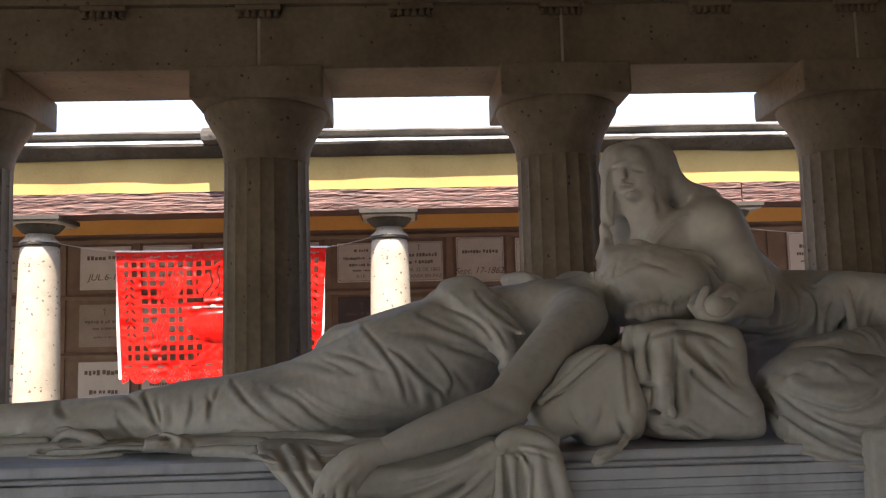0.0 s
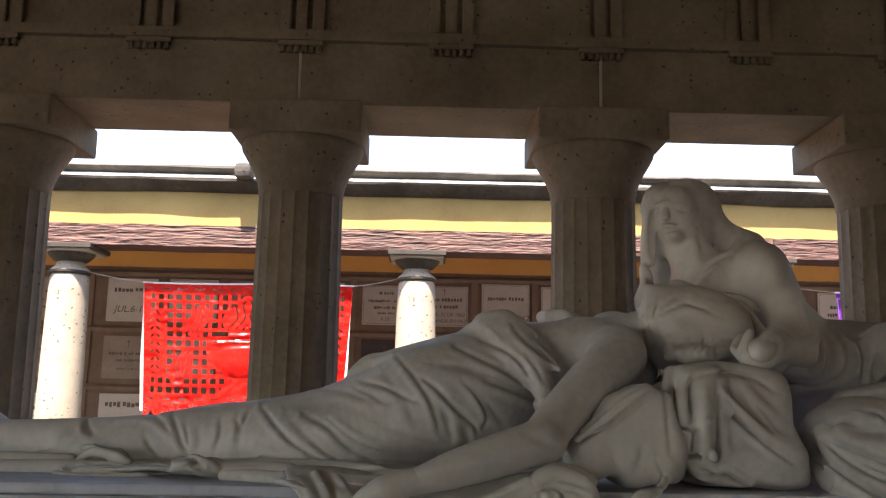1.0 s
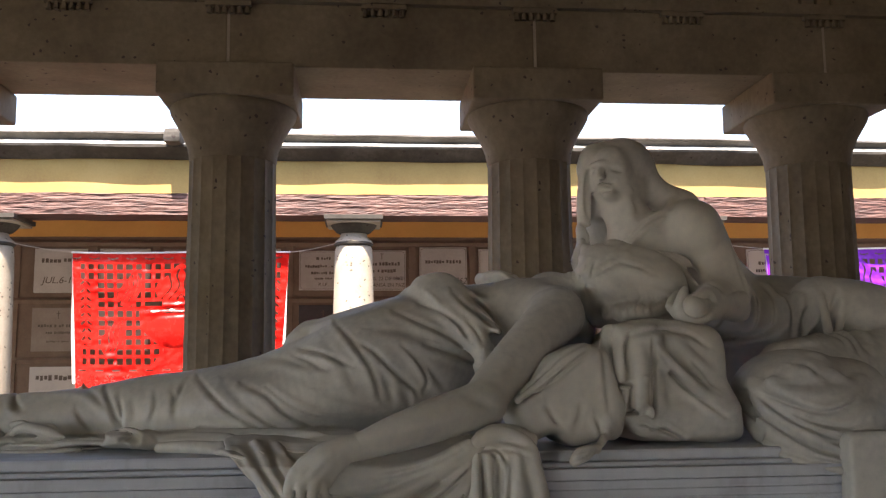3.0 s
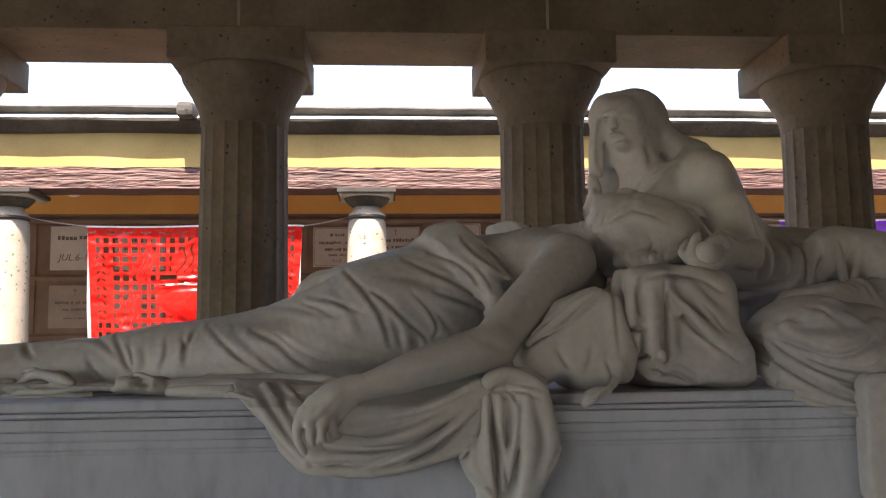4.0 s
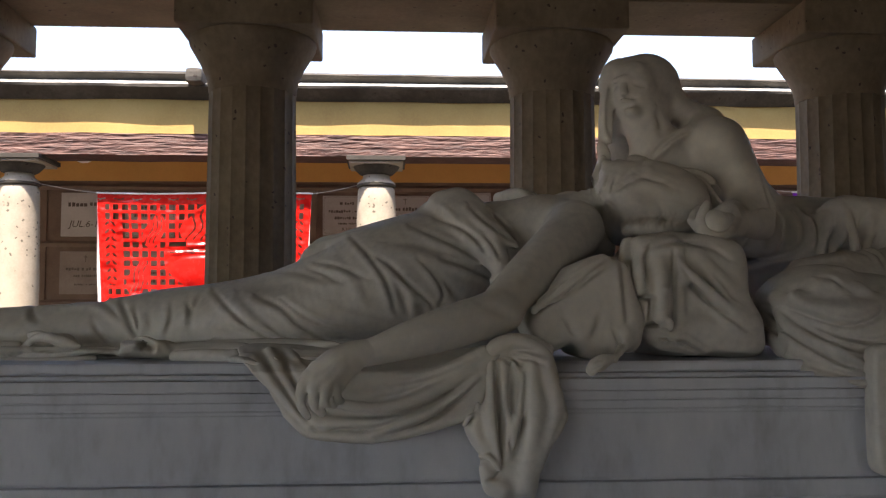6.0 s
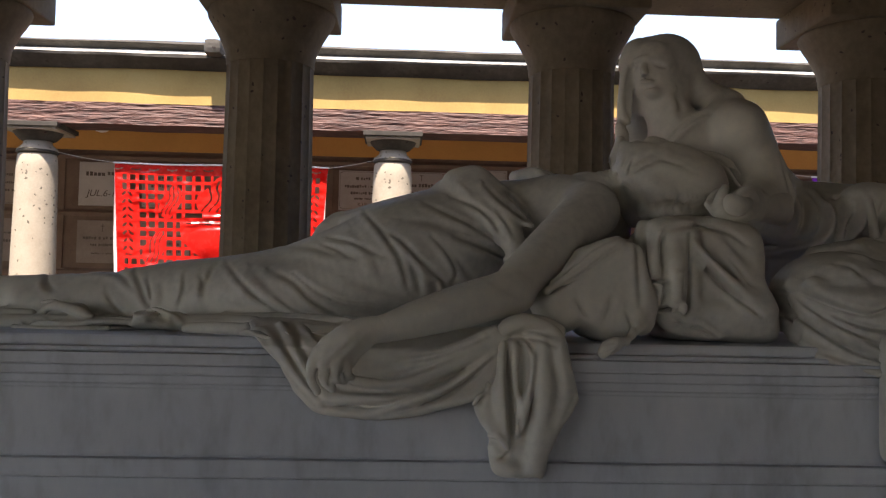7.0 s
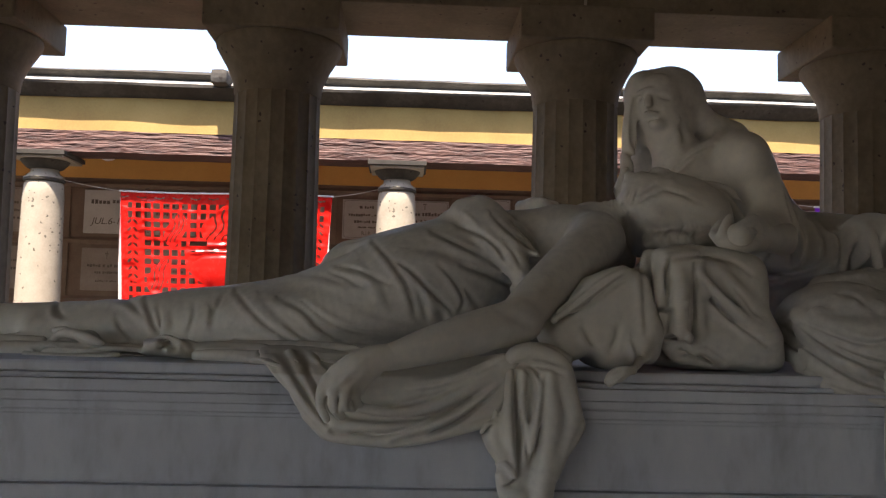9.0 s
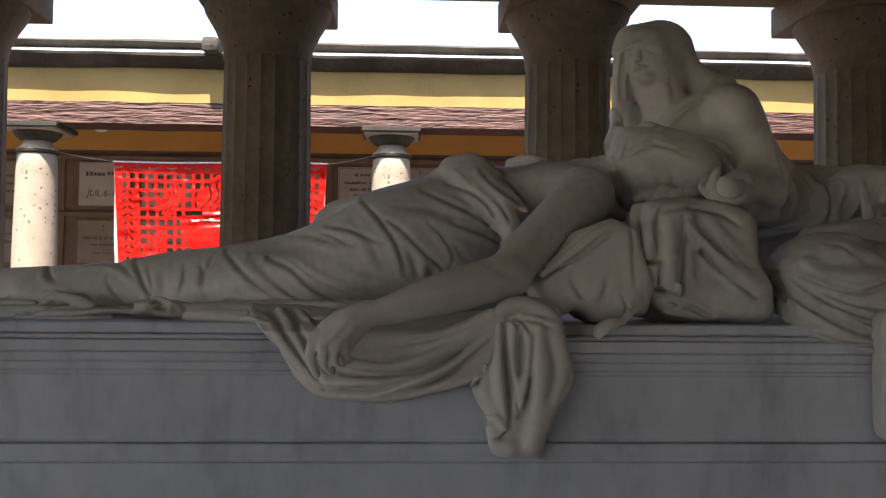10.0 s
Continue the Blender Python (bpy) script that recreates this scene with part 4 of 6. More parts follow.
swag.crease((-0.221, 1.403), (-0.204, 1.393), (-0.169, 1.387), depth=0.008, width=0.0058, ridge=0.003, side=-1)
swag.crease((-0.169, 1.257), (-0.106, 1.256), (-0.036, 1.263), depth=0.005, width=0.0058, ridge=0.003, side=-1)
swag.settle(1.9, 2.2)
bunch = Carving((0.10, 1.88, 1.04), (0.44, 2.2, 1.48), 0.0032)
bunch.sheet((0.208, 1.400), (0.197, 1.338), (0.177, 1.283), (0.155, 1.261), (0.167, 1.225), (0.187, 1.195), (0.188, 1.155), (0.197, 1.122), (0.218, 1.111), (0.256, 1.109), (0.283, 1.113), (0.302, 1.110), (0.313, 1.157), (0.323, 1.181), (0.338, 1.218), (0.370, 1.261), (0.373, 1.285), (0.357, 1.336), (0.344, 1.383), (0.328, 1.417), (0.255, 1.423), y=1.99, thick=0.022, bend=0.8, above=1.392)
bunch.limb((0.202, 1.985, 1.389, 0.0095), (0.219, 1.980, 1.421, 0.0154), (0.254, 1.985, 1.433, 0.0166), (0.297, 1.990, 1.423, 0.0167), (0.327, 1.990, 1.401, 0.0155), (0.340, 1.985, 1.360, 0.0107), k=0.012)
bunch.limb((0.255, 2.040, 1.434, 0.0171), (0.308, 2.060, 1.425, 0.0198), (0.342, 2.060, 1.410, 0.0173), k=0.02)
bunch.limb((0.210, 1.975, 1.389, 0.0106), (0.206, 1.965, 1.328, 0.0140), (0.209, 1.962, 1.259, 0.0139), (0.223, 1.966, 1.190, 0.0105), k=0.012)
bunch.limb((0.188, 1.975, 1.299, 0.0094), (0.179, 1.970, 1.259, 0.0105), (0.193, 1.970, 1.213, 0.0105), k=0.014)
bunch.limb((0.237, 1.970, 1.391, 0.0094), (0.239, 1.960, 1.328, 0.0105), (0.248, 1.958, 1.271, 0.0093), (0.245, 1.962, 1.207, 0.0093), k=0.01)
bunch.limb((0.260, 1.972, 1.397, 0.0082), (0.274, 1.960, 1.356, 0.0082), (0.273, 1.956, 1.311, 0.0081), (0.260, 1.956, 1.259, 0.0093), (0.248, 1.960, 1.213, 0.0070), k=0.007)
bunch.limb((0.293, 1.972, 1.385, 0.0153), (0.296, 1.964, 1.298, 0.0210), (0.289, 1.966, 1.206, 0.0186), (0.282, 1.970, 1.137, 0.0174), k=0.02)
bunch.limb((0.327, 1.975, 1.378, 0.0118), (0.344, 1.968, 1.308, 0.0153), (0.332, 1.968, 1.251, 0.0164), (0.303, 1.970, 1.182, 0.0117), k=0.02)
bunch.limb((0.366, 1.968, 1.283, 0.0047), (0.352, 1.962, 1.251, 0.0058), (0.331, 1.966, 1.221, 0.0047), k=0.006)
bunch.limb((0.175, 1.968, 1.283, 0.0047), (0.163, 1.960, 1.278, 0.0058), (0.154, 1.966, 1.263, 0.0047), k=0.006)
bunch.limb((0.187, 1.968, 1.198, 0.0046), (0.203, 1.958, 1.198, 0.0058), (0.217, 1.957, 1.188, 0.0058), (0.228, 1.960, 1.172, 0.0046), k=0.004)
bunch.limb((0.193, 1.972, 1.173, 0.0081), (0.209, 1.970, 1.147, 0.0116), (0.235, 1.970, 1.132, 0.0139), k=0.015)
bunch.lump((0.254, 1.950, 1.325), (0.0104, 0.0240, 0.0510), turn=(0, 2, 0), k=0.008, power=2, cut=True)
bunch.lump((0.250, 1.948, 1.218), (0.0058, 0.0140, 0.0323), turn=(0, -8, 0), k=0.008, power=2, cut=True)
bunch.crease((0.221, 1.389), (0.222, 1.322), (0.227, 1.247), (0.233, 1.173), depth=0.014, width=0.0052, ridge=0.003, side=-1)
bunch.crease((0.200, 1.369), (0.195, 1.328), (0.187, 1.288), depth=0.01, width=0.0052, ridge=0.002, side=-1)
bunch.crease((0.207, 1.395), (0.245, 1.401), (0.286, 1.397), (0.321, 1.385), depth=0.009, width=0.0053, ridge=0.003, side=1)
bunch.crease((0.251, 1.405), (0.266, 1.389), (0.273, 1.374), depth=0.009, width=0.0047, ridge=0.002, side=-1)
bunch.crease((0.233, 1.397), (0.251, 1.387), (0.254, 1.382), depth=0.006, width=0.0041, ridge=0.002, side=-1)
bunch.crease((0.285, 1.385), (0.279, 1.321), (0.273, 1.264), (0.262, 1.195), depth=0.006, width=0.0070, ridge=0.003, side=-1)
bunch.crease((0.315, 1.356), (0.331, 1.297), (0.318, 1.228), depth=0.003, width=0.0093, ridge=0.003, side=-1)
bunch.crease((0.207, 1.242), (0.214, 1.213), (0.224, 1.184), depth=0.004, width=0.0058, ridge=0.002, side=-1)
bunch.crease((0.229, 1.167), (0.217, 1.155), (0.196, 1.151), depth=0.009, width=0.0046, ridge=0.002, side=-1)
bunch.crease((0.259, 1.419), (0.286, 1.414), (0.310, 1.405), depth=0.004, width=0.0059, ridge=0.002, side=-1)
bunch.settle(1.9, 2.06)
tagged(sculpture("reclining_statue", MARBLE, reclining, head, arm, palm, swag, bunch), "pale grey marble statue of a reclining figure wrapped in a shroud", "statue")
mourner = Carving((0.55, 1.95, 1.0), (2.05, 3.1, 2.36), 0.0048)
mourner.lump((0.746, 2.640, 2.124), (0.0834, 0.1026, 0.1187), turn=(0, -10, 0), k=0.02, power=2)
mourner.lump((0.663, 2.640, 2.113), (0.0481, 0.0802, 0.1123), turn=(0, 4, 0), k=0.02, power=2)
mourner.lump((0.695, 2.700, 2.006), (0.0755, 0.0492, 0.1313), turn=(0, 0, 0), k=0.03, power=2)
mourner.limb((0.670, 2.600, 2.194, 0.0221), (0.628, 2.575, 2.157, 0.0250), (0.613, 2.570, 2.091, 0.0203), (0.611, 2.575, 2.028, 0.0203), (0.609, 2.580, 1.964, 0.0204), (0.600, 2.570, 1.898, 0.0187), k=0.008)
mourner.limb((0.681, 2.600, 2.201, 0.0253), (0.732, 2.590, 2.202, 0.0283), (0.778, 2.590, 2.164, 0.0314), (0.804, 2.590, 2.107, 0.0346), (0.846, 2.600, 2.062, 0.0442), (0.909, 2.600, 2.030, 0.0537), k=0.014)
mourner.lump((0.691, 2.560, 2.125), (0.0652, 0.0621, 0.0777), turn=(0, -10, 0), k=0.02, power=2)
mourner.lump((0.694, 2.560, 2.080), (0.0466, 0.0466, 0.0404), turn=(0, 0, 0), k=0.02, power=2)
mourner.limb((0.657, 2.522, 2.143, 0.0092), (0.645, 2.507, 2.113, 0.0106), (0.644, 2.503, 2.098, 0.0121), k=0.01)
mourner.limb((0.626, 2.530, 2.138, 0.0077), (0.644, 2.515, 2.141, 0.0092), (0.676, 2.515, 2.135, 0.0092), (0.708, 2.530, 2.127, 0.0077), k=0.008)
mourner.limb((0.641, 2.515, 2.078, 0.0069), (0.659, 2.510, 2.078, 0.0076), (0.680, 2.520, 2.075, 0.0069), k=0.006)
mourner.lump((0.674, 2.525, 2.052), (0.0230, 0.0214, 0.0168), turn=(0, 0, 0), k=0.01, power=2)
mourner.fold((0.616, 2.124), (0.632, 2.126), r=0.0061, k=0.006, cut=True)
mourner.fold((0.670, 2.125), (0.702, 2.117), r=0.0069, k=0.006, cut=True)
mourner.fold((0.639, 2.091), (0.680, 2.085), r=0.0054, k=0.005, cut=True)
mourner.fold((0.642, 2.066), (0.670, 2.064), r=0.0061, k=0.005, cut=True)
mourner.fold((0.620, 2.121), (0.619, 2.034), (0.632, 1.939), r=0.0138, k=0.008, cut=True)
mourner.limb((0.727, 2.590, 2.082, 0.0629), (0.730, 2.575, 2.014, 0.0625), (0.758, 2.560, 1.939, 0.0746), k=0.025)
mourner.limb((0.770, 2.600, 1.914, 0.0884), (0.853, 2.580, 1.923, 0.0940), (0.937, 2.600, 1.938, 0.0884), k=0.025)
mourner.lump((0.906, 2.500, 1.944), (0.0758, 0.0910, 0.0849), turn=(0, -30, 0), k=0.025, power=2)
mourner.limb((0.918, 2.540, 1.961, 0.0801), (0.944, 2.510, 1.881, 0.0731), (0.963, 2.480, 1.811, 0.0692), (0.963, 2.450, 1.764, 0.0609), k=0.02)
mourner.limb((0.966, 2.450, 1.758, 0.0609), (0.870, 2.330, 1.728, 0.0451), (0.786, 2.220, 1.710, 0.0322), k=0.02)
mourner.limb((0.941, 2.620, 1.961, 0.0859), (0.983, 2.620, 1.883, 0.0764), (1.006, 2.600, 1.812, 0.0726), k=0.02)
mourner.limb((0.915, 2.680, 1.914, 0.1010), (1.016, 2.680, 1.843, 0.0912), (1.110, 2.680, 1.758, 0.0912), (1.222, 2.660, 1.727, 0.1067), (1.330, 2.640, 1.706, 0.1155), (1.452, 2.620, 1.657, 0.1273), k=0.03)
mourner.limb((0.867, 2.600, 1.810, 0.0726), (1.054, 2.660, 1.738, 0.0808), (1.184, 2.580, 1.683, 0.0877), k=0.03)
mourner.lump((1.075, 2.800, 1.631), (0.2045, 0.1023, 0.2215), turn=(0, 0, 0), k=0.04, power=3)
mourner.lump((1.290, 2.700, 1.560), (0.2134, 0.1149, 0.1806), turn=(0, 0, 0), k=0.04, power=3)
mourner.limb((1.258, 2.500, 1.740, 0.0758), (1.385, 2.500, 1.710, 0.0910), (1.575, 2.500, 1.618, 0.1213), k=0.03)
mourner.limb((1.060, 2.260, 1.515, 0.1174), (1.236, 2.320, 1.532, 0.1178), (1.448, 2.400, 1.551, 0.1162), k=0.03)
mourner.lump((1.122, 1.986, 1.285), (0.0960, 0.0290, 0.1400), turn=(0, 0, 0), k=0.01, power=9)
mourner.limb((1.139, 2.080, 1.410, 0.0175), (1.058, 1.985, 1.364, 0.0143), (1.054, 1.982, 1.250, 0.0131), (1.052, 1.982, 1.165, 0.0131), k=0.008)
mourner.limb((1.194, 2.080, 1.410, 0.0225), (1.140, 1.980, 1.340, 0.0178), (1.120, 1.980, 1.240, 0.0166), (1.118, 1.982, 1.160, 0.0154), k=0.008)
mourner.limb((1.260, 2.080, 1.423, 0.0250), (1.205, 1.985, 1.340, 0.0215), (1.185, 1.982, 1.240, 0.0190), (1.180, 1.982, 1.160, 0.0178), k=0.008)
mourner.limb((0.614, 2.580, 2.139, 0.0193), (0.626, 2.570, 2.181, 0.0209), (0.649, 2.580, 2.202, 0.0145), k=0.02)
mourner.lump((0.751, 2.620, 2.160), (0.0756, 0.0900, 0.0723), turn=(0, -8, 0), k=0.02, power=2)
mourner.limb((0.802, 2.600, 2.170, 0.0196), (0.820, 2.600, 2.121, 0.0212), (0.842, 2.600, 2.083, 0.0212), (0.885, 2.600, 2.060, 0.0163), k=0.02)
mourner.limb((0.715, 2.500, 1.913, 0.0124), (0.764, 2.500, 1.964, 0.0140), (0.828, 2.520, 2.004, 0.0126), (0.875, 2.560, 2.050, 0.0128), k=0.016)
mourner.limb((0.611, 2.580, 1.989, 0.0160), (0.593, 2.540, 1.920, 0.0157), (0.560, 2.500, 1.859, 0.0124), (0.539, 2.480, 1.829, 0.0076), k=0.012)
mourner.limb((0.585, 2.520, 1.917, 0.0094), (0.573, 2.490, 1.865, 0.0092), (0.558, 2.470, 1.831, 0.0061), k=0.006)
mourner.limb((0.771, 2.480, 1.875, 0.0154), (0.834, 2.460, 1.860, 0.0184), (0.872, 2.440, 1.826, 0.0136), (0.883, 2.420, 1.778, 0.0120), k=0.012)
mourner.limb((0.821, 2.470, 1.838, 0.0153), (0.852, 2.450, 1.809, 0.0152), (0.871, 2.430, 1.771, 0.0121), k=0.01)
mourner.crease((0.699, 1.891), (0.731, 1.937), (0.778, 1.975), (0.825, 1.998), depth=0.0112, width=0.0060, ridge=0.0064, side=-1)
mourner.crease((0.595, 1.983), (0.617, 1.957), (0.634, 1.922), depth=0.016, width=0.0090, ridge=0.0064, side=-1)
mourner.crease((0.774, 1.866), (0.828, 1.866), (0.865, 1.831), (0.886, 1.781), depth=0.0176, width=0.0075, ridge=0.0064, side=-1)
mourner.crease((0.796, 1.838), (0.834, 1.816), (0.863, 1.775), depth=0.0096, width=0.0060, ridge=0.0064, side=-1)
mourner.crease((0.870, 1.838), (0.881, 1.800), (0.901, 1.765), depth=0.0144, width=0.0075, ridge=0.0064, side=-1)
mourner.crease((0.742, 2.044), (0.748, 2.014), (0.743, 1.991), depth=0.0112, width=0.0090, ridge=0.0064, side=-1)
mourner.crease((1.002, 1.899), (1.002, 1.838), (1.002, 1.759), depth=0.0096, width=0.0060, ridge=0.0048, side=-1)
mourner.crease((1.051, 1.853), (1.060, 1.823), (1.040, 1.777), depth=0.008, width=0.0068, ridge=0.0064, side=-1)
mourner.crease((1.029, 1.820), (1.034, 1.762), (1.023, 1.701), (1.006, 1.644), depth=0.0096, width=0.0075, ridge=0.008, side=-1)
mourner.crease((1.064, 1.810), (1.070, 1.762), (1.071, 1.701), (1.068, 1.644), depth=0.0128, width=0.0075, ridge=0.008, side=1)
mourner.crease((1.106, 1.801), (1.112, 1.762), (1.100, 1.701), (1.083, 1.644), depth=0.0096, width=0.0075, ridge=0.008, side=-1)
mourner.crease((1.144, 1.792), (1.151, 1.762), (1.141, 1.701), (1.126, 1.644), depth=0.0144, width=0.0075, ridge=0.008, side=1)
mourner.crease((1.167, 1.783), (1.174, 1.761), (1.176, 1.701), (1.173, 1.643), depth=0.0112, width=0.0075, ridge=0.008, side=-1)
mourner.crease((1.199, 1.774), (1.207, 1.761), (1.204, 1.701), (1.198, 1.643), depth=0.0128, width=0.0075, ridge=0.008, side=1)
mourner.crease((0.958, 1.664), (1.019, 1.659), (1.096, 1.653), (1.144, 1.686), (1.156, 1.746), depth=0.016, width=0.0076, ridge=0.0096, side=-1)
mourner.crease((0.957, 1.642), (1.049, 1.635), (1.127, 1.653), depth=0.0096, width=0.0075, ridge=0.0064, side=-1)
mourner.crease((1.233, 1.769), (1.241, 1.700), (1.230, 1.610), depth=0.0208, width=0.0090, ridge=0.0096, side=-1)
mourner.crease((1.280, 1.769), (1.262, 1.716), (1.249, 1.625), depth=0.0176, width=0.0090, ridge=0.0096, side=1)
mourner.crease((1.207, 1.716), (1.207, 1.655), (1.201, 1.595), depth=0.0112, width=0.0068, ridge=0.0064, side=-1)
mourner.settle(2.2, 2.75)
mourner.limb((1.274, 2.500, 1.805, 0.0094), (1.241, 2.460, 1.782, 0.0108), (1.222, 2.400, 1.714, 0.0120), (1.210, 2.360, 1.636, 0.0132), k=0.008)
mourner.limb((1.325, 2.500, 1.783, 0.0110), (1.317, 2.460, 1.750, 0.0123), (1.276, 2.420, 1.685, 0.0121), (1.230, 2.380, 1.615, 0.0104), k=0.008)
mourner.limb((1.285, 2.500, 1.805, 0.0094), (1.290, 2.470, 1.776, 0.0108), (1.316, 2.470, 1.773, 0.0093), k=0.008)
fingers = Carving((0.66, 2.1, 1.66), (1.0, 2.5, 1.88), 0.0034)
fingers.limb((0.975, 2.400, 1.727, 0.0447), (0.898, 2.340, 1.727, 0.0362), (0.838, 2.280, 1.725, 0.0282), k=0.02)
fingers.limb((0.852, 2.260, 1.726, 0.0168), (0.831, 2.240, 1.748, 0.0152), (0.798, 2.220, 1.736, 0.0137), (0.783, 2.220, 1.709, 0.0123), k=0.006)
fingers.limb((0.845, 2.250, 1.711, 0.0181), (0.813, 2.220, 1.686, 0.0151), (0.778, 2.210, 1.677, 0.0136), (0.749, 2.220, 1.692, 0.0123), (0.737, 2.250, 1.717, 0.0097), k=0.006)
fingers.limb((0.776, 2.220, 1.687, 0.0137), (0.752, 2.220, 1.711, 0.0137), (0.765, 2.230, 1.743, 0.0124), (0.775, 2.240, 1.758, 0.0097), k=0.008)
fingers.limb((0.758, 2.240, 1.694, 0.0124), (0.747, 2.260, 1.724, 0.0125), (0.769, 2.280, 1.749, 0.0113), k=0.008)
fingers.lump((0.808, 2.200, 1.717), (0.0095, 0.0200, 0.0122), turn=(0, 0, 0), k=0.006, power=2, cut=True)
fingers.crease((0.766, 1.724), (0.779, 1.697), (0.811, 1.699), (0.826, 1.724), depth=0.006, width=0.0055, ridge=0.002, side=-1)
fingers.settle(2.1, 2.34)
knee = Carving((0.80, 1.93, 1.30), (1.34, 2.5, 1.66), 0.0034)
knee.lump((1.050, 2.240, 1.493), (0.1491, 0.1600, 0.1132), turn=(0, 6, 0), k=0.03, power=2)
knee.lump((1.015, 2.200, 1.531), (0.1085, 0.1300, 0.0678), turn=(0, -6, 0), k=0.03, power=2)
knee.lump((1.078, 2.170, 1.436), (0.1401, 0.1500, 0.0827), turn=(0, 12, 0), k=0.03, power=2.6)
knee.lump((1.023, 2.120, 1.386), (0.1104, 0.1100, 0.0441), turn=(0, 12, 0), k=0.03, power=2.6)
knee.lump((1.160, 2.200, 1.502), (0.0816, 0.1200, 0.0816), turn=(0, 0, 0), k=0.03, power=2)
knee.limb((0.920, 2.250, 1.526, 0.0194), (0.913, 2.220, 1.471, 0.0245), (0.914, 2.170, 1.425, 0.0239), (0.927, 2.130, 1.400, 0.0182), k=0.022)
knee.limb((0.908, 2.160, 1.524, 0.0159), (0.914, 2.120, 1.459, 0.0221), (0.941, 2.080, 1.404, 0.0229), (0.987, 2.050, 1.372, 0.0213), (1.073, 2.020, 1.358, 0.0173), k=0.022)
knee.limb((0.927, 2.130, 1.514, 0.0144), (0.948, 2.090, 1.457, 0.0218), (0.993, 2.070, 1.416, 0.0228), (1.047, 2.040, 1.389, 0.0212), (1.099, 2.030, 1.380, 0.0174), k=0.022)
knee.limb((0.937, 2.110, 1.509, 0.0117), (0.983, 2.080, 1.459, 0.0204), (1.040, 2.060, 1.433, 0.0215), (1.106, 2.050, 1.428, 0.0176), k=0.022)
knee.limb((0.903, 2.090, 1.392, 0.0128), (0.930, 2.040, 1.364, 0.0162), (0.993, 2.015, 1.347, 0.0160), (1.079, 2.000, 1.342, 0.0147), k=0.02)
knee.limb((0.924, 2.100, 1.529, 0.0129), (0.970, 2.070, 1.495, 0.0178), (1.023, 2.060, 1.484, 0.0190), (1.089, 2.070, 1.502, 0.0179), (1.134, 2.090, 1.527, 0.0129), k=0.022)
knee.limb((1.034, 2.150, 1.583, 0.0106), (1.051, 2.130, 1.584, 0.0132), (1.063, 2.120, 1.565, 0.0118), (1.047, 2.100, 1.535, 0.0091), k=0.012)
knee.limb((1.042, 2.090, 1.534, 0.0103), (1.063, 2.080, 1.543, 0.0141), (1.095, 2.080, 1.521, 0.0128), k=0.014)
knee.crease((0.903, 1.508), (0.960, 1.477), (1.017, 1.462), (1.080, 1.481), (1.108, 1.501), depth=0.01, width=0.0057, ridge=0.004, side=1)
knee.crease((0.842, 1.519), (0.859, 1.454), (0.892, 1.406), depth=0.01, width=0.0063, ridge=0.003, side=-1)
knee.crease((0.870, 1.518), (0.900, 1.453), (0.950, 1.403), (1.013, 1.372), (1.090, 1.361), depth=0.012, width=0.0063, ridge=0.003, side=-1)
knee.crease((0.896, 1.503), (0.939, 1.453), (1.002, 1.414), (1.078, 1.395), depth=0.009, width=0.0063, ridge=0.003, side=-1)
knee.crease((0.940, 1.465), (1.003, 1.437), (1.067, 1.429), (1.104, 1.443), depth=0.009, width=0.0063, ridge=0.003, side=-1)
knee.crease((0.989, 1.425), (1.041, 1.414), (1.099, 1.423), depth=0.006, width=0.0050, ridge=0.003, side=-1)
knee.crease((1.001, 1.402), (1.052, 1.389), (1.102, 1.401), depth=0.006, width=0.0050, ridge=0.003, side=-1)
knee.crease((0.910, 1.378), (0.973, 1.358), (1.050, 1.347), (1.099, 1.348), depth=0.009, width=0.0063, ridge=0.003, side=-1)
knee.crease((0.924, 1.534), (0.955, 1.521), (1.007, 1.527), depth=0.004, width=0.0088, ridge=0.003, side=-1)
knee.crease((0.984, 1.572), (1.009, 1.568), (1.024, 1.550), depth=0.006, width=0.0063, ridge=0.003, side=-1)
knee.crease((0.820, 1.491), (0.831, 1.448), (0.850, 1.414), depth=0.006, width=0.0062, ridge=0.003, side=-1)
knee.settle(1.94, 2.3)
tagged(sculpture("mourning_statue", MARBLE, mourner, fingers, knee), "pale grey marble statue of a hooded kneeling mourner in draped cloth", "statue")
bolster = Carving((0.38, 1.95, 1.36), (0.92, 2.75, 1.80), 0.0036)
bolster.lump((0.721, 2.340, 1.537), (0.1318, 0.2150, 0.1390), turn=(0, 0, 0), k=0.03, power=5)
bolster.lump((0.735, 2.300, 1.438), (0.1347, 0.1800, 0.0421), turn=(0, 0, 0), k=0.03, power=5)
bolster.lump((0.810, 2.220, 1.482), (0.0475, 0.1000, 0.0407), turn=(0, 0, 0), k=0.03, power=2.5)
bolster.lump((0.826, 2.260, 1.417), (0.0469, 0.1000, 0.0304), turn=(0, 0, 0), k=0.02, power=4)
bolster.lump((0.617, 2.200, 1.568), (0.0591, 0.1000, 0.1048), turn=(0, 0, 0), k=0.014, power=6)
bolster.limb((0.559, 2.180, 1.654, 0.0160), (0.540, 2.140, 1.599, 0.0143), (0.542, 2.120, 1.527, 0.0116), k=0.01)
bolster.limb((0.581, 2.150, 1.654, 0.0145), (0.562, 2.100, 1.590, 0.0141), (0.563, 2.100, 1.532, 0.0115), k=0.008)
bolster.limb((0.622, 2.140, 1.651, 0.0183), (0.608, 2.090, 1.570, 0.0191), (0.607, 2.090, 1.475, 0.0152), k=0.012)
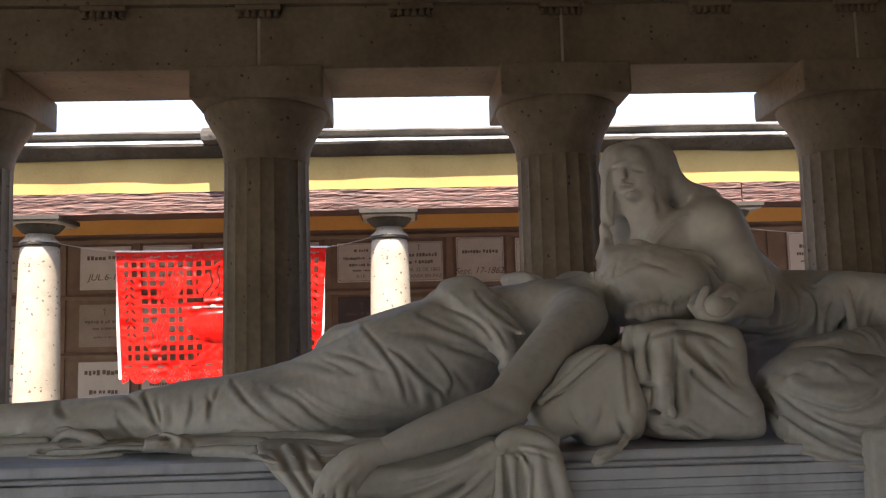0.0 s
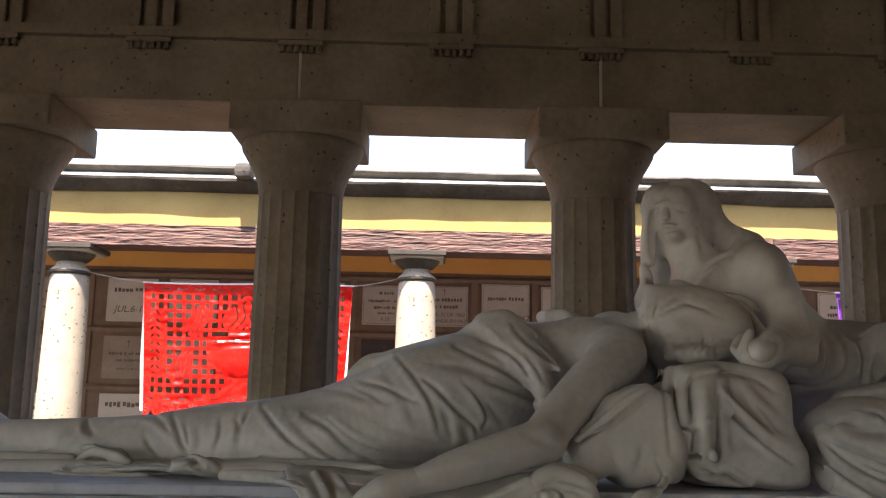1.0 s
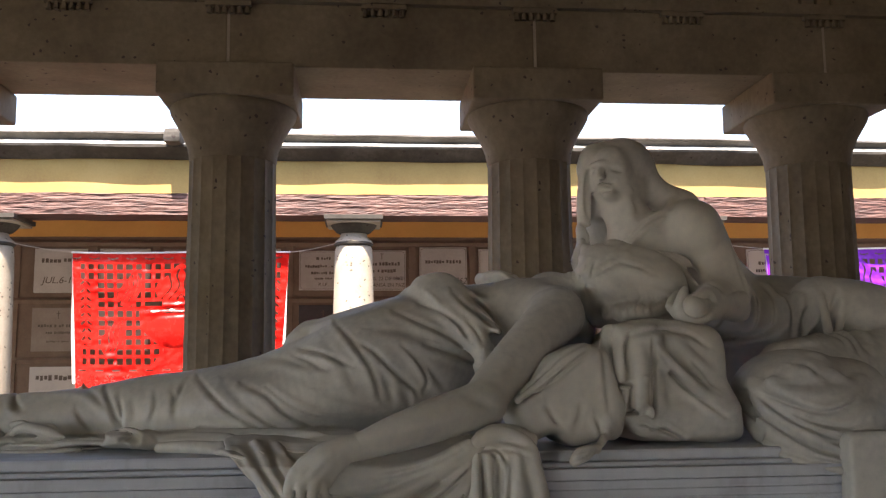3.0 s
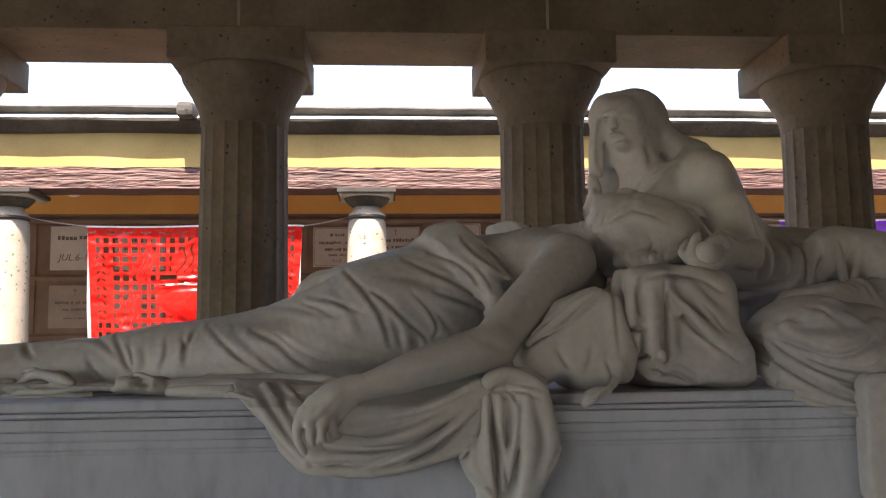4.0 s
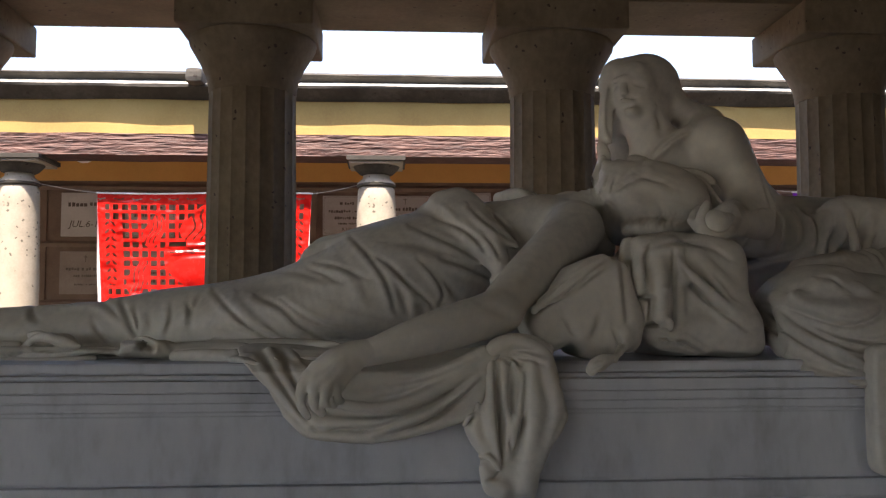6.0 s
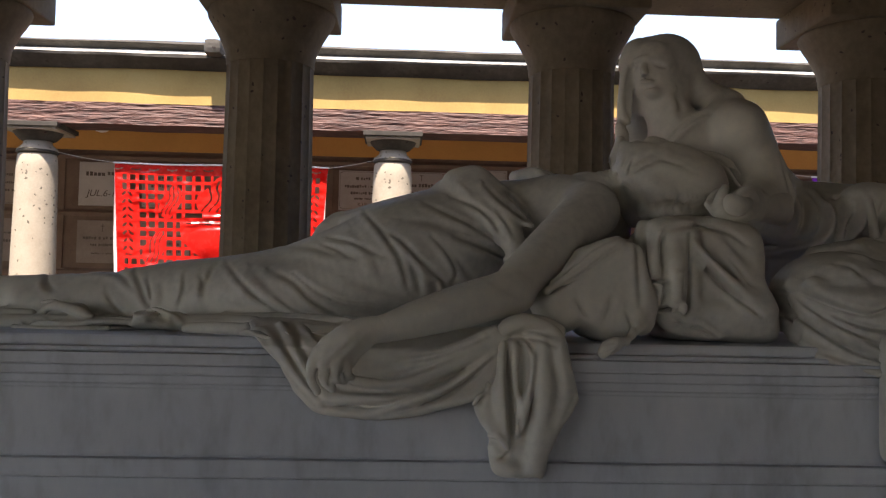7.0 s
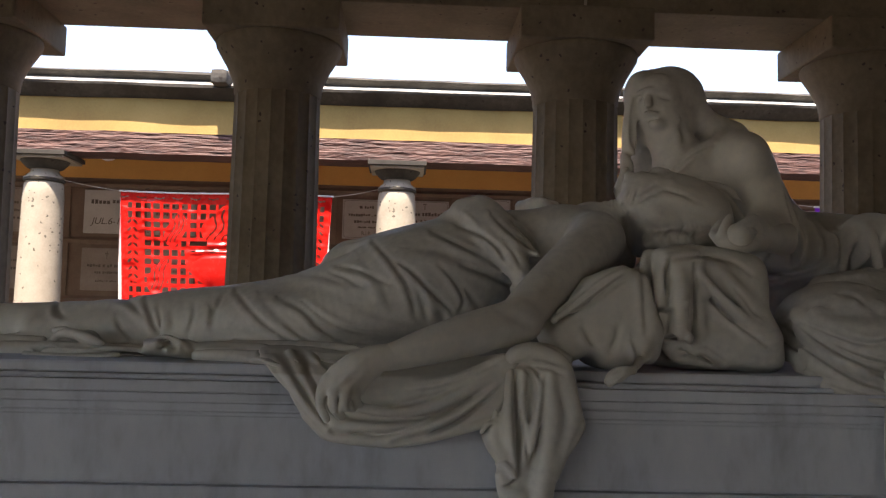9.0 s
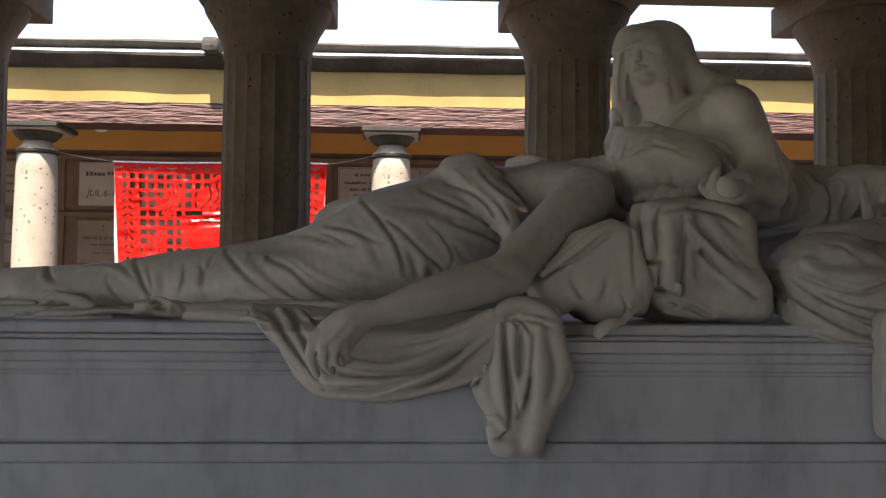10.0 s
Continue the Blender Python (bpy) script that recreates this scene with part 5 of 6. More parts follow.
bolster.limb((0.560, 2.140, 1.508, 0.0156), (0.562, 2.130, 1.484, 0.0155), (0.580, 2.130, 1.474, 0.0129), k=0.02)
bolster.limb((0.619, 2.085, 1.476, 0.0076), (0.625, 2.080, 1.468, 0.0088), (0.629, 2.085, 1.458, 0.0063), k=0.006)
bolster.limb((0.575, 2.140, 1.461, 0.0156), (0.605, 2.130, 1.432, 0.0155), (0.647, 2.120, 1.414, 0.0090), (0.710, 2.130, 1.408, 0.0078), k=0.012)
bolster.limb((0.646, 2.115, 1.427, 0.0064), (0.667, 2.110, 1.436, 0.0077), (0.687, 2.110, 1.424, 0.0077), (0.719, 2.120, 1.407, 0.0064), k=0.008)
bolster.limb((0.643, 2.120, 1.628, 0.0091), (0.698, 2.100, 1.563, 0.0128), (0.769, 2.120, 1.505, 0.0168), (0.833, 2.160, 1.472, 0.0211), k=0.018)
bolster.limb((0.688, 2.140, 1.644, 0.0118), (0.742, 2.120, 1.583, 0.0130), (0.808, 2.150, 1.525, 0.0118), k=0.02)
bolster.limb((0.608, 2.160, 1.658, 0.0132), (0.672, 2.170, 1.666, 0.0146), (0.746, 2.170, 1.658, 0.0147), (0.795, 2.180, 1.629, 0.0134), (0.809, 2.180, 1.559, 0.0120), k=0.02)
bolster.crease((0.644, 1.633), (0.644, 1.564), (0.643, 1.487), (0.639, 1.455), depth=0.01, width=0.0051, ridge=0.002, side=-1)
bolster.crease((0.589, 1.642), (0.579, 1.610), (0.579, 1.568), depth=0.007, width=0.0051, ridge=0.003, side=-1)
bolster.crease((0.589, 1.526), (0.588, 1.494), (0.585, 1.471), depth=0.006, width=0.0051, ridge=0.003, side=-1)
bolster.crease((0.542, 1.523), (0.563, 1.528), (0.589, 1.525), depth=0.012, width=0.0051, ridge=0.003, side=-1)
bolster.crease((0.546, 1.466), (0.581, 1.464), (0.626, 1.471), depth=0.007, width=0.0051, ridge=0.003, side=-1)
bolster.crease((0.647, 1.616), (0.707, 1.538), (0.771, 1.482), (0.807, 1.453), depth=0.005, width=0.0058, ridge=0.003, side=-1)
bolster.crease((0.729, 1.589), (0.767, 1.554), (0.792, 1.524), depth=0.005, width=0.0052, ridge=0.003, side=-1)
bolster.crease((0.658, 1.622), (0.715, 1.567), (0.785, 1.510), depth=0.003, width=0.0058, ridge=0.003, side=-1)
bolster.crease((0.606, 1.437), (0.625, 1.435), (0.636, 1.430), depth=0.005, width=0.0038, ridge=0.003, side=-1)
bolster.crease((0.612, 1.420), (0.651, 1.427), (0.683, 1.414), (0.709, 1.401), depth=0.006, width=0.0051, ridge=0.003, side=-1)
bolster.crease((0.593, 1.642), (0.659, 1.653), (0.738, 1.645), (0.784, 1.615), depth=0.006, width=0.0065, ridge=0.003, side=-1)
bolster.crease((0.609, 1.552), (0.623, 1.553), depth=0.003, width=0.0039, ridge=0.003, side=-1)
bolster.settle(1.98, 2.32)
tagged(bolster.skin("draped_cushion", MARBLE), "pale grey marble cushion carved with a draped cloth", "cushion")
pillow = Carving((0.08, 1.88, 1.3), (0.66, 2.6, 1.78), 0.0036)
pillow.lump((0.477, 2.200, 1.504), (0.0797, 0.1261, 0.1035), turn=(0, -8, 0), k=0.012, power=7)
pillow.lump((0.398, 2.180, 1.481), (0.0947, 0.1052, 0.0552), turn=(0, -28, 0), k=0.02, power=5)
pillow.limb((0.563, 2.240, 1.606, 0.0298), (0.553, 2.160, 1.509, 0.0234), (0.532, 2.080, 1.425, 0.0125), k=0.03)
pillow.lump((0.468, 2.180, 1.509), (0.0872, 0.1000, 0.1004), turn=(0, -30, 0), k=0.02, power=5)
pillow.limb((0.317, 2.070, 1.497, 0.0075), (0.367, 2.065, 1.531, 0.0112), (0.426, 2.070, 1.577, 0.0138), (0.470, 2.080, 1.603, 0.0126), (0.485, 2.090, 1.612, 0.0089), k=0.006)
pillow.limb((0.333, 2.090, 1.515, 0.0076), (0.391, 2.090, 1.562, 0.0114), (0.446, 2.100, 1.602, 0.0115), (0.482, 2.110, 1.618, 0.0077), k=0.006)
pillow.limb((0.527, 2.090, 1.457, 0.0114), (0.523, 2.060, 1.430, 0.0112), (0.491, 2.020, 1.405, 0.0085), (0.475, 1.990, 1.397, 0.0060), k=0.014)
pillow.limb((0.477, 1.990, 1.399, 0.0060), (0.454, 1.975, 1.393, 0.0131), (0.433, 1.970, 1.382, 0.0166), (0.421, 1.970, 1.372, 0.0118), k=0.008)
pillow.limb((0.478, 1.985, 1.400, 0.0060), (0.474, 1.980, 1.393, 0.0071), k=0.004)
pillow.crease((0.331, 1.499), (0.389, 1.539), (0.447, 1.583), (0.480, 1.603), depth=0.008, width=0.0044, ridge=0.003, side=-1)
pillow.crease((0.338, 1.514), (0.396, 1.559), (0.454, 1.599), depth=0.006, width=0.0044, ridge=0.003, side=-1)
pillow.crease((0.388, 1.483), (0.400, 1.458), (0.412, 1.443), depth=0.004, width=0.0063, ridge=0.003, side=-1)
pillow.crease((0.464, 1.489), (0.457, 1.458), (0.447, 1.433), depth=0.004, width=0.0075, ridge=0.003, side=-1)
pillow.crease((0.519, 1.621), (0.522, 1.545), (0.527, 1.469), depth=0.005, width=0.0063, ridge=0.003, side=-1)
pillow.crease((0.495, 1.457), (0.507, 1.426), (0.510, 1.407), depth=0.005, width=0.0050, ridge=0.003, side=-1)
pillow.settle(1.98, 2.3)
pillow.crease((0.459, 1.393), (0.437, 1.384), (0.418, 1.375), depth=0.004, width=0.0029, ridge=0.002, side=-1)
pillow.crease((0.456, 1.386), (0.439, 1.372), (0.428, 1.361), depth=0.004, width=0.0029, ridge=0.002, side=-1)
pillow.crease((0.447, 1.398), (0.425, 1.389), depth=0.004, width=0.0029, ridge=0.002, side=-1)
pillow.settle(1.9, 1.98)
tagged(pillow.skin("tasselled_cushion", MARBLE), "pale grey marble pillow with a carved tassel", "cushion")

# ---- gallery across the court ----
GX0, GX1 = -16.0, 16.0
gallery_beam = empty("gallery_beam")
tagged(gallery_beam, "long weathered red-brown timber beam resting on columns", "beam")


def timber(x0, x1, seed):
    bm = bmesh.new()
    nx, nz = int((x1 - x0) / 0.03), 18
    grid = []
    for i in range(nx + 1):
        col = []
        x = x0 + (x1 - x0) * i / nx
        for j in range(nz + 1):
            z = 2.872 + 0.186 * j / nz
            d = 0.007 * noise.noise((x * 4, z * 50, seed)) + 0.005 * noise.noise((x * 14, z * 95, seed + 5)) + 0.004 * noise.noise((x * 1.2, z * 20, seed + 8))
            e = 0.006 * noise.noise((x * 2.5, j, seed)) if j in (0, nz) else 0
            col.append(bm.verts.new((x, 7.85 + d, z + e)))
        grid.append(col)
    for a, b in zip(grid, grid[1:]):
        for j in range(nz):
            bm.faces.new((a[j], b[j], b[j + 1], a[j + 1]))
    ext = bmesh.ops.extrude_edge_only(bm, edges=[e for e in bm.edges if e.is_boundary])
    for v in [g for g in ext["geom"] if isinstance(g, bmesh.types.BMVert)]:
        v.co.y = 8.2
    return bm


for k, (a, b) in enumerate(((GX0, -8.0), (-7.99, -0.9), (-0.89, 3.05), (3.06, 9.0), (9.01, GX1))):
    part("timber", timber(a, b, k * 9.0), TIMBER, gallery_beam)
gallery_wall = empty("wall_gallery")
tagged(gallery_wall, "yellow painted wall above the gallery beam with stone cornice", "wall", kind="structure")
part("painted_band", moulding([(7.9, 3.06), (7.9, 3.42), (8.2, 3.42), (8.2, 3.06)], GX0, GX1, 0.004, 2), YELLOW, gallery_wall)
# Cornice and coping: shade on the undercut faces is put into the dark colour.
part("cornice", moulding([(7.89, 3.362), (7.762, 3.448), (7.757, 3.468), (7.89, 3.53), (8.2, 3.53), (8.2, 3.368)], GX0, GX1, 0.012, 5, 0.12), SHADED_STONE, gallery_wall)
# Pale skin over the dark cornice: its sunlit slope put into colour.
part("weathered_slope", moulding([(7.763, 3.472), (7.872, 3.527), (7.93, 3.527), (7.93, 3.474)], GX0, GX1, 0.006, 8, 0.1), LIT_LIME, gallery_wall)
part("coping", moulding([(7.885, 3.512), (7.80, 3.572), (7.83, 3.594), (8.4, 3.62), (8.4, 3.515)], GX0, GX1, 0.012, 9, 0.12), SHADED_STONE, gallery_wall)
# Spout coloured dark because its face stands in shade.
spout = tagged(part("rain_spout", box(-1.715, -1.565, 7.62, 7.9, 3.455, 3.585), SHADED_STONE, bevel=0.045), "weathered stone rain spout jutting from the cornice, coloured dark for shade", "rain spout")
wall_back = empty("wall_niches")
tagged(wall_back, "brown plastered niche wall with an ochre painted top", "wall", kind="structure")
part("plaster", box(GX0, GX1, 11.70, 12.1, -0.25, 3.22), NICHE, wall_back)
part("ochre_band", box(GX0, GX1, 11.69, 12.1, 3.222, 3.75), ORANGE, wall_back)
gallery_roof = tagged(part("gallery_roof", box(GX0, GX1, 8.2, 12.1, 3.48, 3.62), TIMBER), "dark timber roof of the gallery", "roof", kind="structure")
gallery_floor = tagged(part("gallery_floor", box(GX0, GX1, 7.6, 11.7, -0.249, 0.0), GROUND), "stone floor of the gallery", "floor", kind="structure")
for s, n in ((GX0, "wall_gallery_west"), (GX1, "wall_gallery_east")):
    tagged(part(n, box(s - 0.15, s + 0.15, 7.85, 12.1, -0.25, 3.45), NICHE), "plain plaster end wall of the gallery", "wall", kind="structure")


def pale_column():
    e = empty("gallery_column")
    part("shaft", lathe([(0.195, 0.12), (0.193, 1.0), (0.183, 1.8), (0.170, 2.5), (0.163, 2.60), (0.15, 2.622)], 40), PALE_STONE, e, smooth=True)
    part("base", lathe([(0.24, 0.0), (0.24, 0.08), (0.2, 0.12)], 32), PALE_STONE, e, smooth=True)
    # Astragal, echinus and cap slab: the capital's shade is given as dark colour.
    part("astragal", lathe([(0.160, 2.623), (0.172, 2.632), (0.174, 2.643), (0.165, 2.650)], 40), SHADED_STONE, e, smooth=True)
    part("neck", lathe([(0.172, 2.653), (0.168, 2.663), (0.125, 2.70), (0.115, 2.735)], 40), PALE_STONE, e, smooth=True)
    part("echinus", lathe([(0.12, 2.733), (0.15, 2.745), (0.19, 2.785), (0.205, 2.81)], 40), SHADED_STONE, e, smooth=True)
    part("abacus", box(-0.235, 0.235, -0.235, 0.235, 2.811, 2.832), PALE_STONE, e, bevel=0.004)
    part("cap_slab", box(-0.255, 0.255, -0.255, 0.255, 2.833, 2.872), SHADED_STONE, e, bevel=0.004)
    return e


pc = tagged(pale_column(), "sunlit pale pitted stone column with a moulded capital coloured grey for shade", "column", "columns of the gallery")
pc.location = (-0.113, 8.05, 0)
for k in (-3, -2, -1, 1, 2, 3):
    copy_thing(pc, pose(-0.113 + 3.09 * k, 8.05, 0, 0, 0, 0))

# ---- memorial plaques on the niche wall ----
WALL_Y = 11.70


def lettering(text, size, x, z, y, parent, name="lettering", shear=0.0):
    cu = bpy.data.curves.new("lettering", "FONT")
    cu.body, cu.size, cu.align_x, cu.align_y, cu.shear, cu.extrude = text, size, "CENTER", "CENTER", shear, 0.001
    tmp = new("lettering_source", cu)
    me = bpy.data.meshes.new_from_object(tmp.evaluated_get(bpy.context.evaluated_depsgraph_get()))
    bpy.data.objects.remove(tmp)
    me.transform(pose(x, y, z, 90, 0, 0))
    me.materials.clear()
    me.materials.append(INK)
    ob = new(name, me)
    ob.parent = parent
    return ob


def bar(x, z, w, h, parent, y=WALL_Y - 0.033, mat=None):
    """Writing that stays unreadable: one word as a run of short upright bars."""
    n = max(1, int(w / (h * 0.85)))
    bm = bmesh.new()
    rnd = random.Random(int(x * 1000) + int(z * 1000))
    for i in range(n):
        c, g = x - w / 2 + w * (i + 0.5) / n, w / n * rnd.uniform(0.32, 0.44)
        top, foot = h * rnd.choice((0.5, 0.5, 0.3, 0.62)), h * rnd.choice((0.5, 0.5, 0.3))
        box(c - g, c + g, y - 0.001, y + 0.001, z - foot, z + top, bm)
        if n > 1 and rnd.random() < 0.6:
            box(c - g * 0.45, c + g * 0.45, y - 0.0016, y - 0.0012, z - foot * 0.5, z + top * 0.5, bm)
    return part("inscription_bar", bm, mat or INK, parent)


def plaque(x, z, w, h, rows, mat=None, label="grey marble memorial plaque with dark lettering set in the wall", border=True, seed=0):
    """rows: (height share from the top, width share, bar height) or (height share, text, size, offset)."""
    e = tagged(empty("memorial_plaque"), label, "plaque", "plaques of the niche wall")
    rnd = random.Random(seed)
    a, b = x - w / 2, x + w / 2
    t, u = z + h / 2, z - h / 2
    c = 0.025
    part("slab", box(a, b, WALL_Y - 0.03, WALL_Y + 0.01, u, t), mat or SLAB, e, bevel=0.004)
    y = WALL_Y - 0.0305
    if border:
        q = 0.016
        for x0, x1, z0, z1 in ((a + c + q, b - c - q, t - q - 0.002, t - q + 0.002), (a + c + q, b - c - q, u + q - 0.002, u + q + 0.002),
                               (a + q - 0.002, a + q + 0.002, u + c + q, t - c - q), (b - q - 0.002, b - q + 0.002, u + c + q, t - c - q)):
            part("border_line", box(x0, x1, y - 0.001, y + 0.001, z0, z1), INK, e)
        for sx, sz in ((a + q + c / 2, t - q - c / 2), (b - q - c / 2, t - q - c / 2), (a + q + c / 2, u + q + c / 2), (b - q - c / 2, u + q + c / 2)):
            part("corner_mark", box(sx - c / 2, sx + c / 2, y - 0.001, y + 0.001, sz - 0.003, sz + 0.003), INK, e)
    for row in rows:
        zz = t - row[0] * h
        if isinstance(row[1], str):
            lettering(row[1], row[2], x + row[3], zz, y - 0.002, e, shear=row[4] if len(row) > 4 else 0)
        elif row[1] < 0:
            bar(x, zz, 0.012, 0.10, e)
            bar(x, zz + 0.02, 0.05, 0.012, e)
        else:
            n = 1 if row[1] < 0.3 else rnd.choice((2, 3, 4))
            full, x0 = row[1] * w, x - row[1] * w / 2
            cuts = sorted(rnd.uniform(0.25, 0.75) for _ in range(n - 1))
            ends = [0, *cuts, 1]
            for p0, p1 in zip(ends, ends[1:]):
                bar(x0 + full * (p0 + p1) / 2, zz, full * (p1 - p0) - 0.02, row[2] * 0.7, e)
    return e


NAME_DATE = "pale grey marble plaque with a painted name and date"
COLS = {-7: -4.90, -6: -3.815, -5: -3.03, -4: -2.25, -3: -1.40, -2: -0.54, -1: 0.21, 0: 1.01, 1: 1.785, 2: 2.56, 3: 3.34, 4: 4.35, 5: 5.42, 6: 6.2}
ROWZ = (2.785, 2.05, 1.30)
for k, cx in COLS.items():
    for r, cz in enumerate(ROWZ):
        seed = k * 10 + r
        rnd = random.Random(seed)
        hh = 0.56 if r != 1 else 0.54
        if (k, r) == (0, 0):
            plaque(cx, 2.795, 0.62, 0.585, [(0.33, 0.80, 0.06), (0.76, "Sept. 17-1862", 0.115, -0.02, 0.35)], label=NAME_DATE, seed=3)
        elif (k, r) == (-6, 0):
            plaque(cx, cz, 0.64, 0.555, [(0.27, 0.78, 0.075), (0.72, "JUL.6-186", 0.12, 0.02, 0.25)], label=NAME_DATE, seed=1, border=False)
        elif (k, r) == (-6, 2):
            plaque(cx, cz, 0.64, 0.58, [(0.24, 0.8, 0.085), (0.66, 0.6, 0.07)], label=NAME_DATE, seed=8, border=False)
        elif (k, r) == (-2, 0):
            plaque(cx, cz, 0.62, 0.51, [(0.2, 0.34, 0.045), (0.4, 0.8, 0.05), (0.57, 0.55, 0.045), (0.71, 0.4, 0.03), (0.86, "R.I.P.", 0.065, 0)], seed=2)
        elif (k, r) == (-1, 0):
            plaque(cx, cz, 0.62, 0.52, [(0.13, -1), (0.34, 0.8, 0.06), (0.52, 0.62, 0.06), (0.71, "ABRIL 22 DE 1862", 0.066, 0.02), (0.87, "DESCANSA EN PAZ", 0.066, 0.01)], seed=4)
        elif (k, r) == (-2, 1):
            plaque(cx, cz + 0.01, 0.62, 0.56, [(0.2, -1), (0.4, 0.75, 0.05), (0.62, 0.6, 0.04)], DARK_SLAB, "black slate memorial plaque set in the wall", False, 5)
        elif (k, r) == (-6, 1):
            plaque(cx, cz, 0.64, hh, [(0.17, -1), (0.42, 0.8, 0.05), (0.58, 0.5, 0.04), (0.78, 0.45, 0.03)], seed=6, border=False,
                   label="dusty brown-grey stone plaque with worn lettering", mat=NICHE_SLAB)
        else:
            rows = [(0.14, -1)] if rnd.random() < 0.4 else []
            rows += [(q, rnd.uniform(0.4, 0.8), rnd.uniform(0.035, 0.06)) for q in (0.34, 0.52, 0.7, 0.85)[: rnd.choice((2, 3, 4))]]
            plaque(cx, cz, 0.62, hh, rows, seed=seed, border=rnd.random() < 0.6, mat=SLAB if rnd.random() < 0.6 else NICHE_SLAB)
for z in (3.14, 2.415, 1.675, 0.93):
    part("ledge", moulding([(WALL_Y - 0.028, z - 0.04), (WALL_Y - 0.045, z), (WALL_Y - 0.02, z + 0.035), (WALL_Y + 0.02, z + 0.035), (WALL_Y + 0.02, z - 0.04)], GX0, GX1, 0.005, z), NICHE, wall_back)
xs = sorted(COLS.values())
for a, b in zip(xs, xs[1:]):
    part("divider", box((a + b) / 2 - 0.045, (a + b) / 2 + 0.045, WALL_Y - 0.022, WALL_Y + 0.02, 0.0, 3.12), NICHE, wall_back, bevel=0.005)


# ---- cut-out banners strung between the gallery columns ----
def in_oval(u, v, cu, cv, ru, rv):
    return ((u - cu) / ru) ** 2 + ((v - cv) / rv) ** 2 < 1


def banner_keeps(u, v):
    """Whether the plastic is left standing at u (from the middle) and v (from the top)."""
    U = abs(u)
    if v > 1.10 + 0.06 * abs(math.cos(u * math.pi / 0.155)) ** 0.6:
        return False
    if v < 0.06:
        return not (0.035 < v - 0.008 * math.sin(u * 40) < 0.046 and math.sin(u * 40) > -0.3)
    flames = ((0.04, 0.27, 0.13, 0.17), (0.44, 0.31, 0.075, 0.155), (0.585, 0.72, 0.08, 0.165))
    for cu, cv, ru, rv in flames:
        lean = 0.035 * math.sin((v - cv) * 12)
        taper = 1.25 if v > cv else 0.55 + 0.7 * (1 - (cv - v) / rv)
        if in_oval(U - lean, v, cu, cv, ru * max(0.2, taper), rv):
            s = (U - lean - cu) / ru + 0.22 * math.sin(v * 26)
            return not (abs(s * 2.0 - round(s * 2.0)) < 0.13 and abs(v - cv) < rv * 0.8 and abs(s) < 0.8)
    if U < 0.30 and 0.42 < v < 0.46:
        return U < 0.16
    if U < 0.36 and 0.46 < v < 0.56:
        return not (0.48 < v - 0.03 * U < 0.488 and U < 0.3 or 0.515 < v + 0.04 * U < 0.524 and U < 0.33)
    if in_oval(U, v, 0, 0.53, 0.36, 0.30) and v > 0.52:
        return True
    if U < 0.14 and 0.80 < v < 0.90:
        return True
    if U < 0.18 + 0.7 * max(0, v - 0.88) and 0.86 < v < 0.98:
        return not (0.885 < v < 0.893 and U < 0.12)
    if 1.00 < v < 1.02:
        return not (math.sin(u * 42) > 0.1 and abs(v - 1.01) < 0.006)
    if 1.03 < v:
        cu = (round(u / 0.155)) * 0.155
        du, dv = u - cu, v - 1.092
        rad = math.hypot(du, dv)
        return not (rad < 0.05 and math.cos(8 * math.atan2(dv, du)) > 0.35 and rad > 0.012)
    if 0.24 < v < 0.80 and abs(U - 0.825) < 0.055:
        k = round((v - 0.26) / 0.068)
        dv = v - 0.26 - k * 0.068
        du = abs(U - 0.825) - 0.026
        p, q = du * 0.7 + dv * 0.7, du * 0.7 - dv * 0.7
        return not ((p / 0.026) ** 2 + (q / 0.010) ** 2 < 1)
    row = math.floor((v - 0.075) / 0.0815)
    wide = 0.86 if row in (0, 1, 9, 10) else 0.745
    if 0 <= row <= 10 and U < wide:
        du = U - 0.0815 * (math.floor(U / 0.0815) + 0.5)
        dv = v - 0.075 - 0.0815 * (row + 0.5)
        return not (abs(du) < 0.0275 and abs(dv) < 0.0265)
    return True


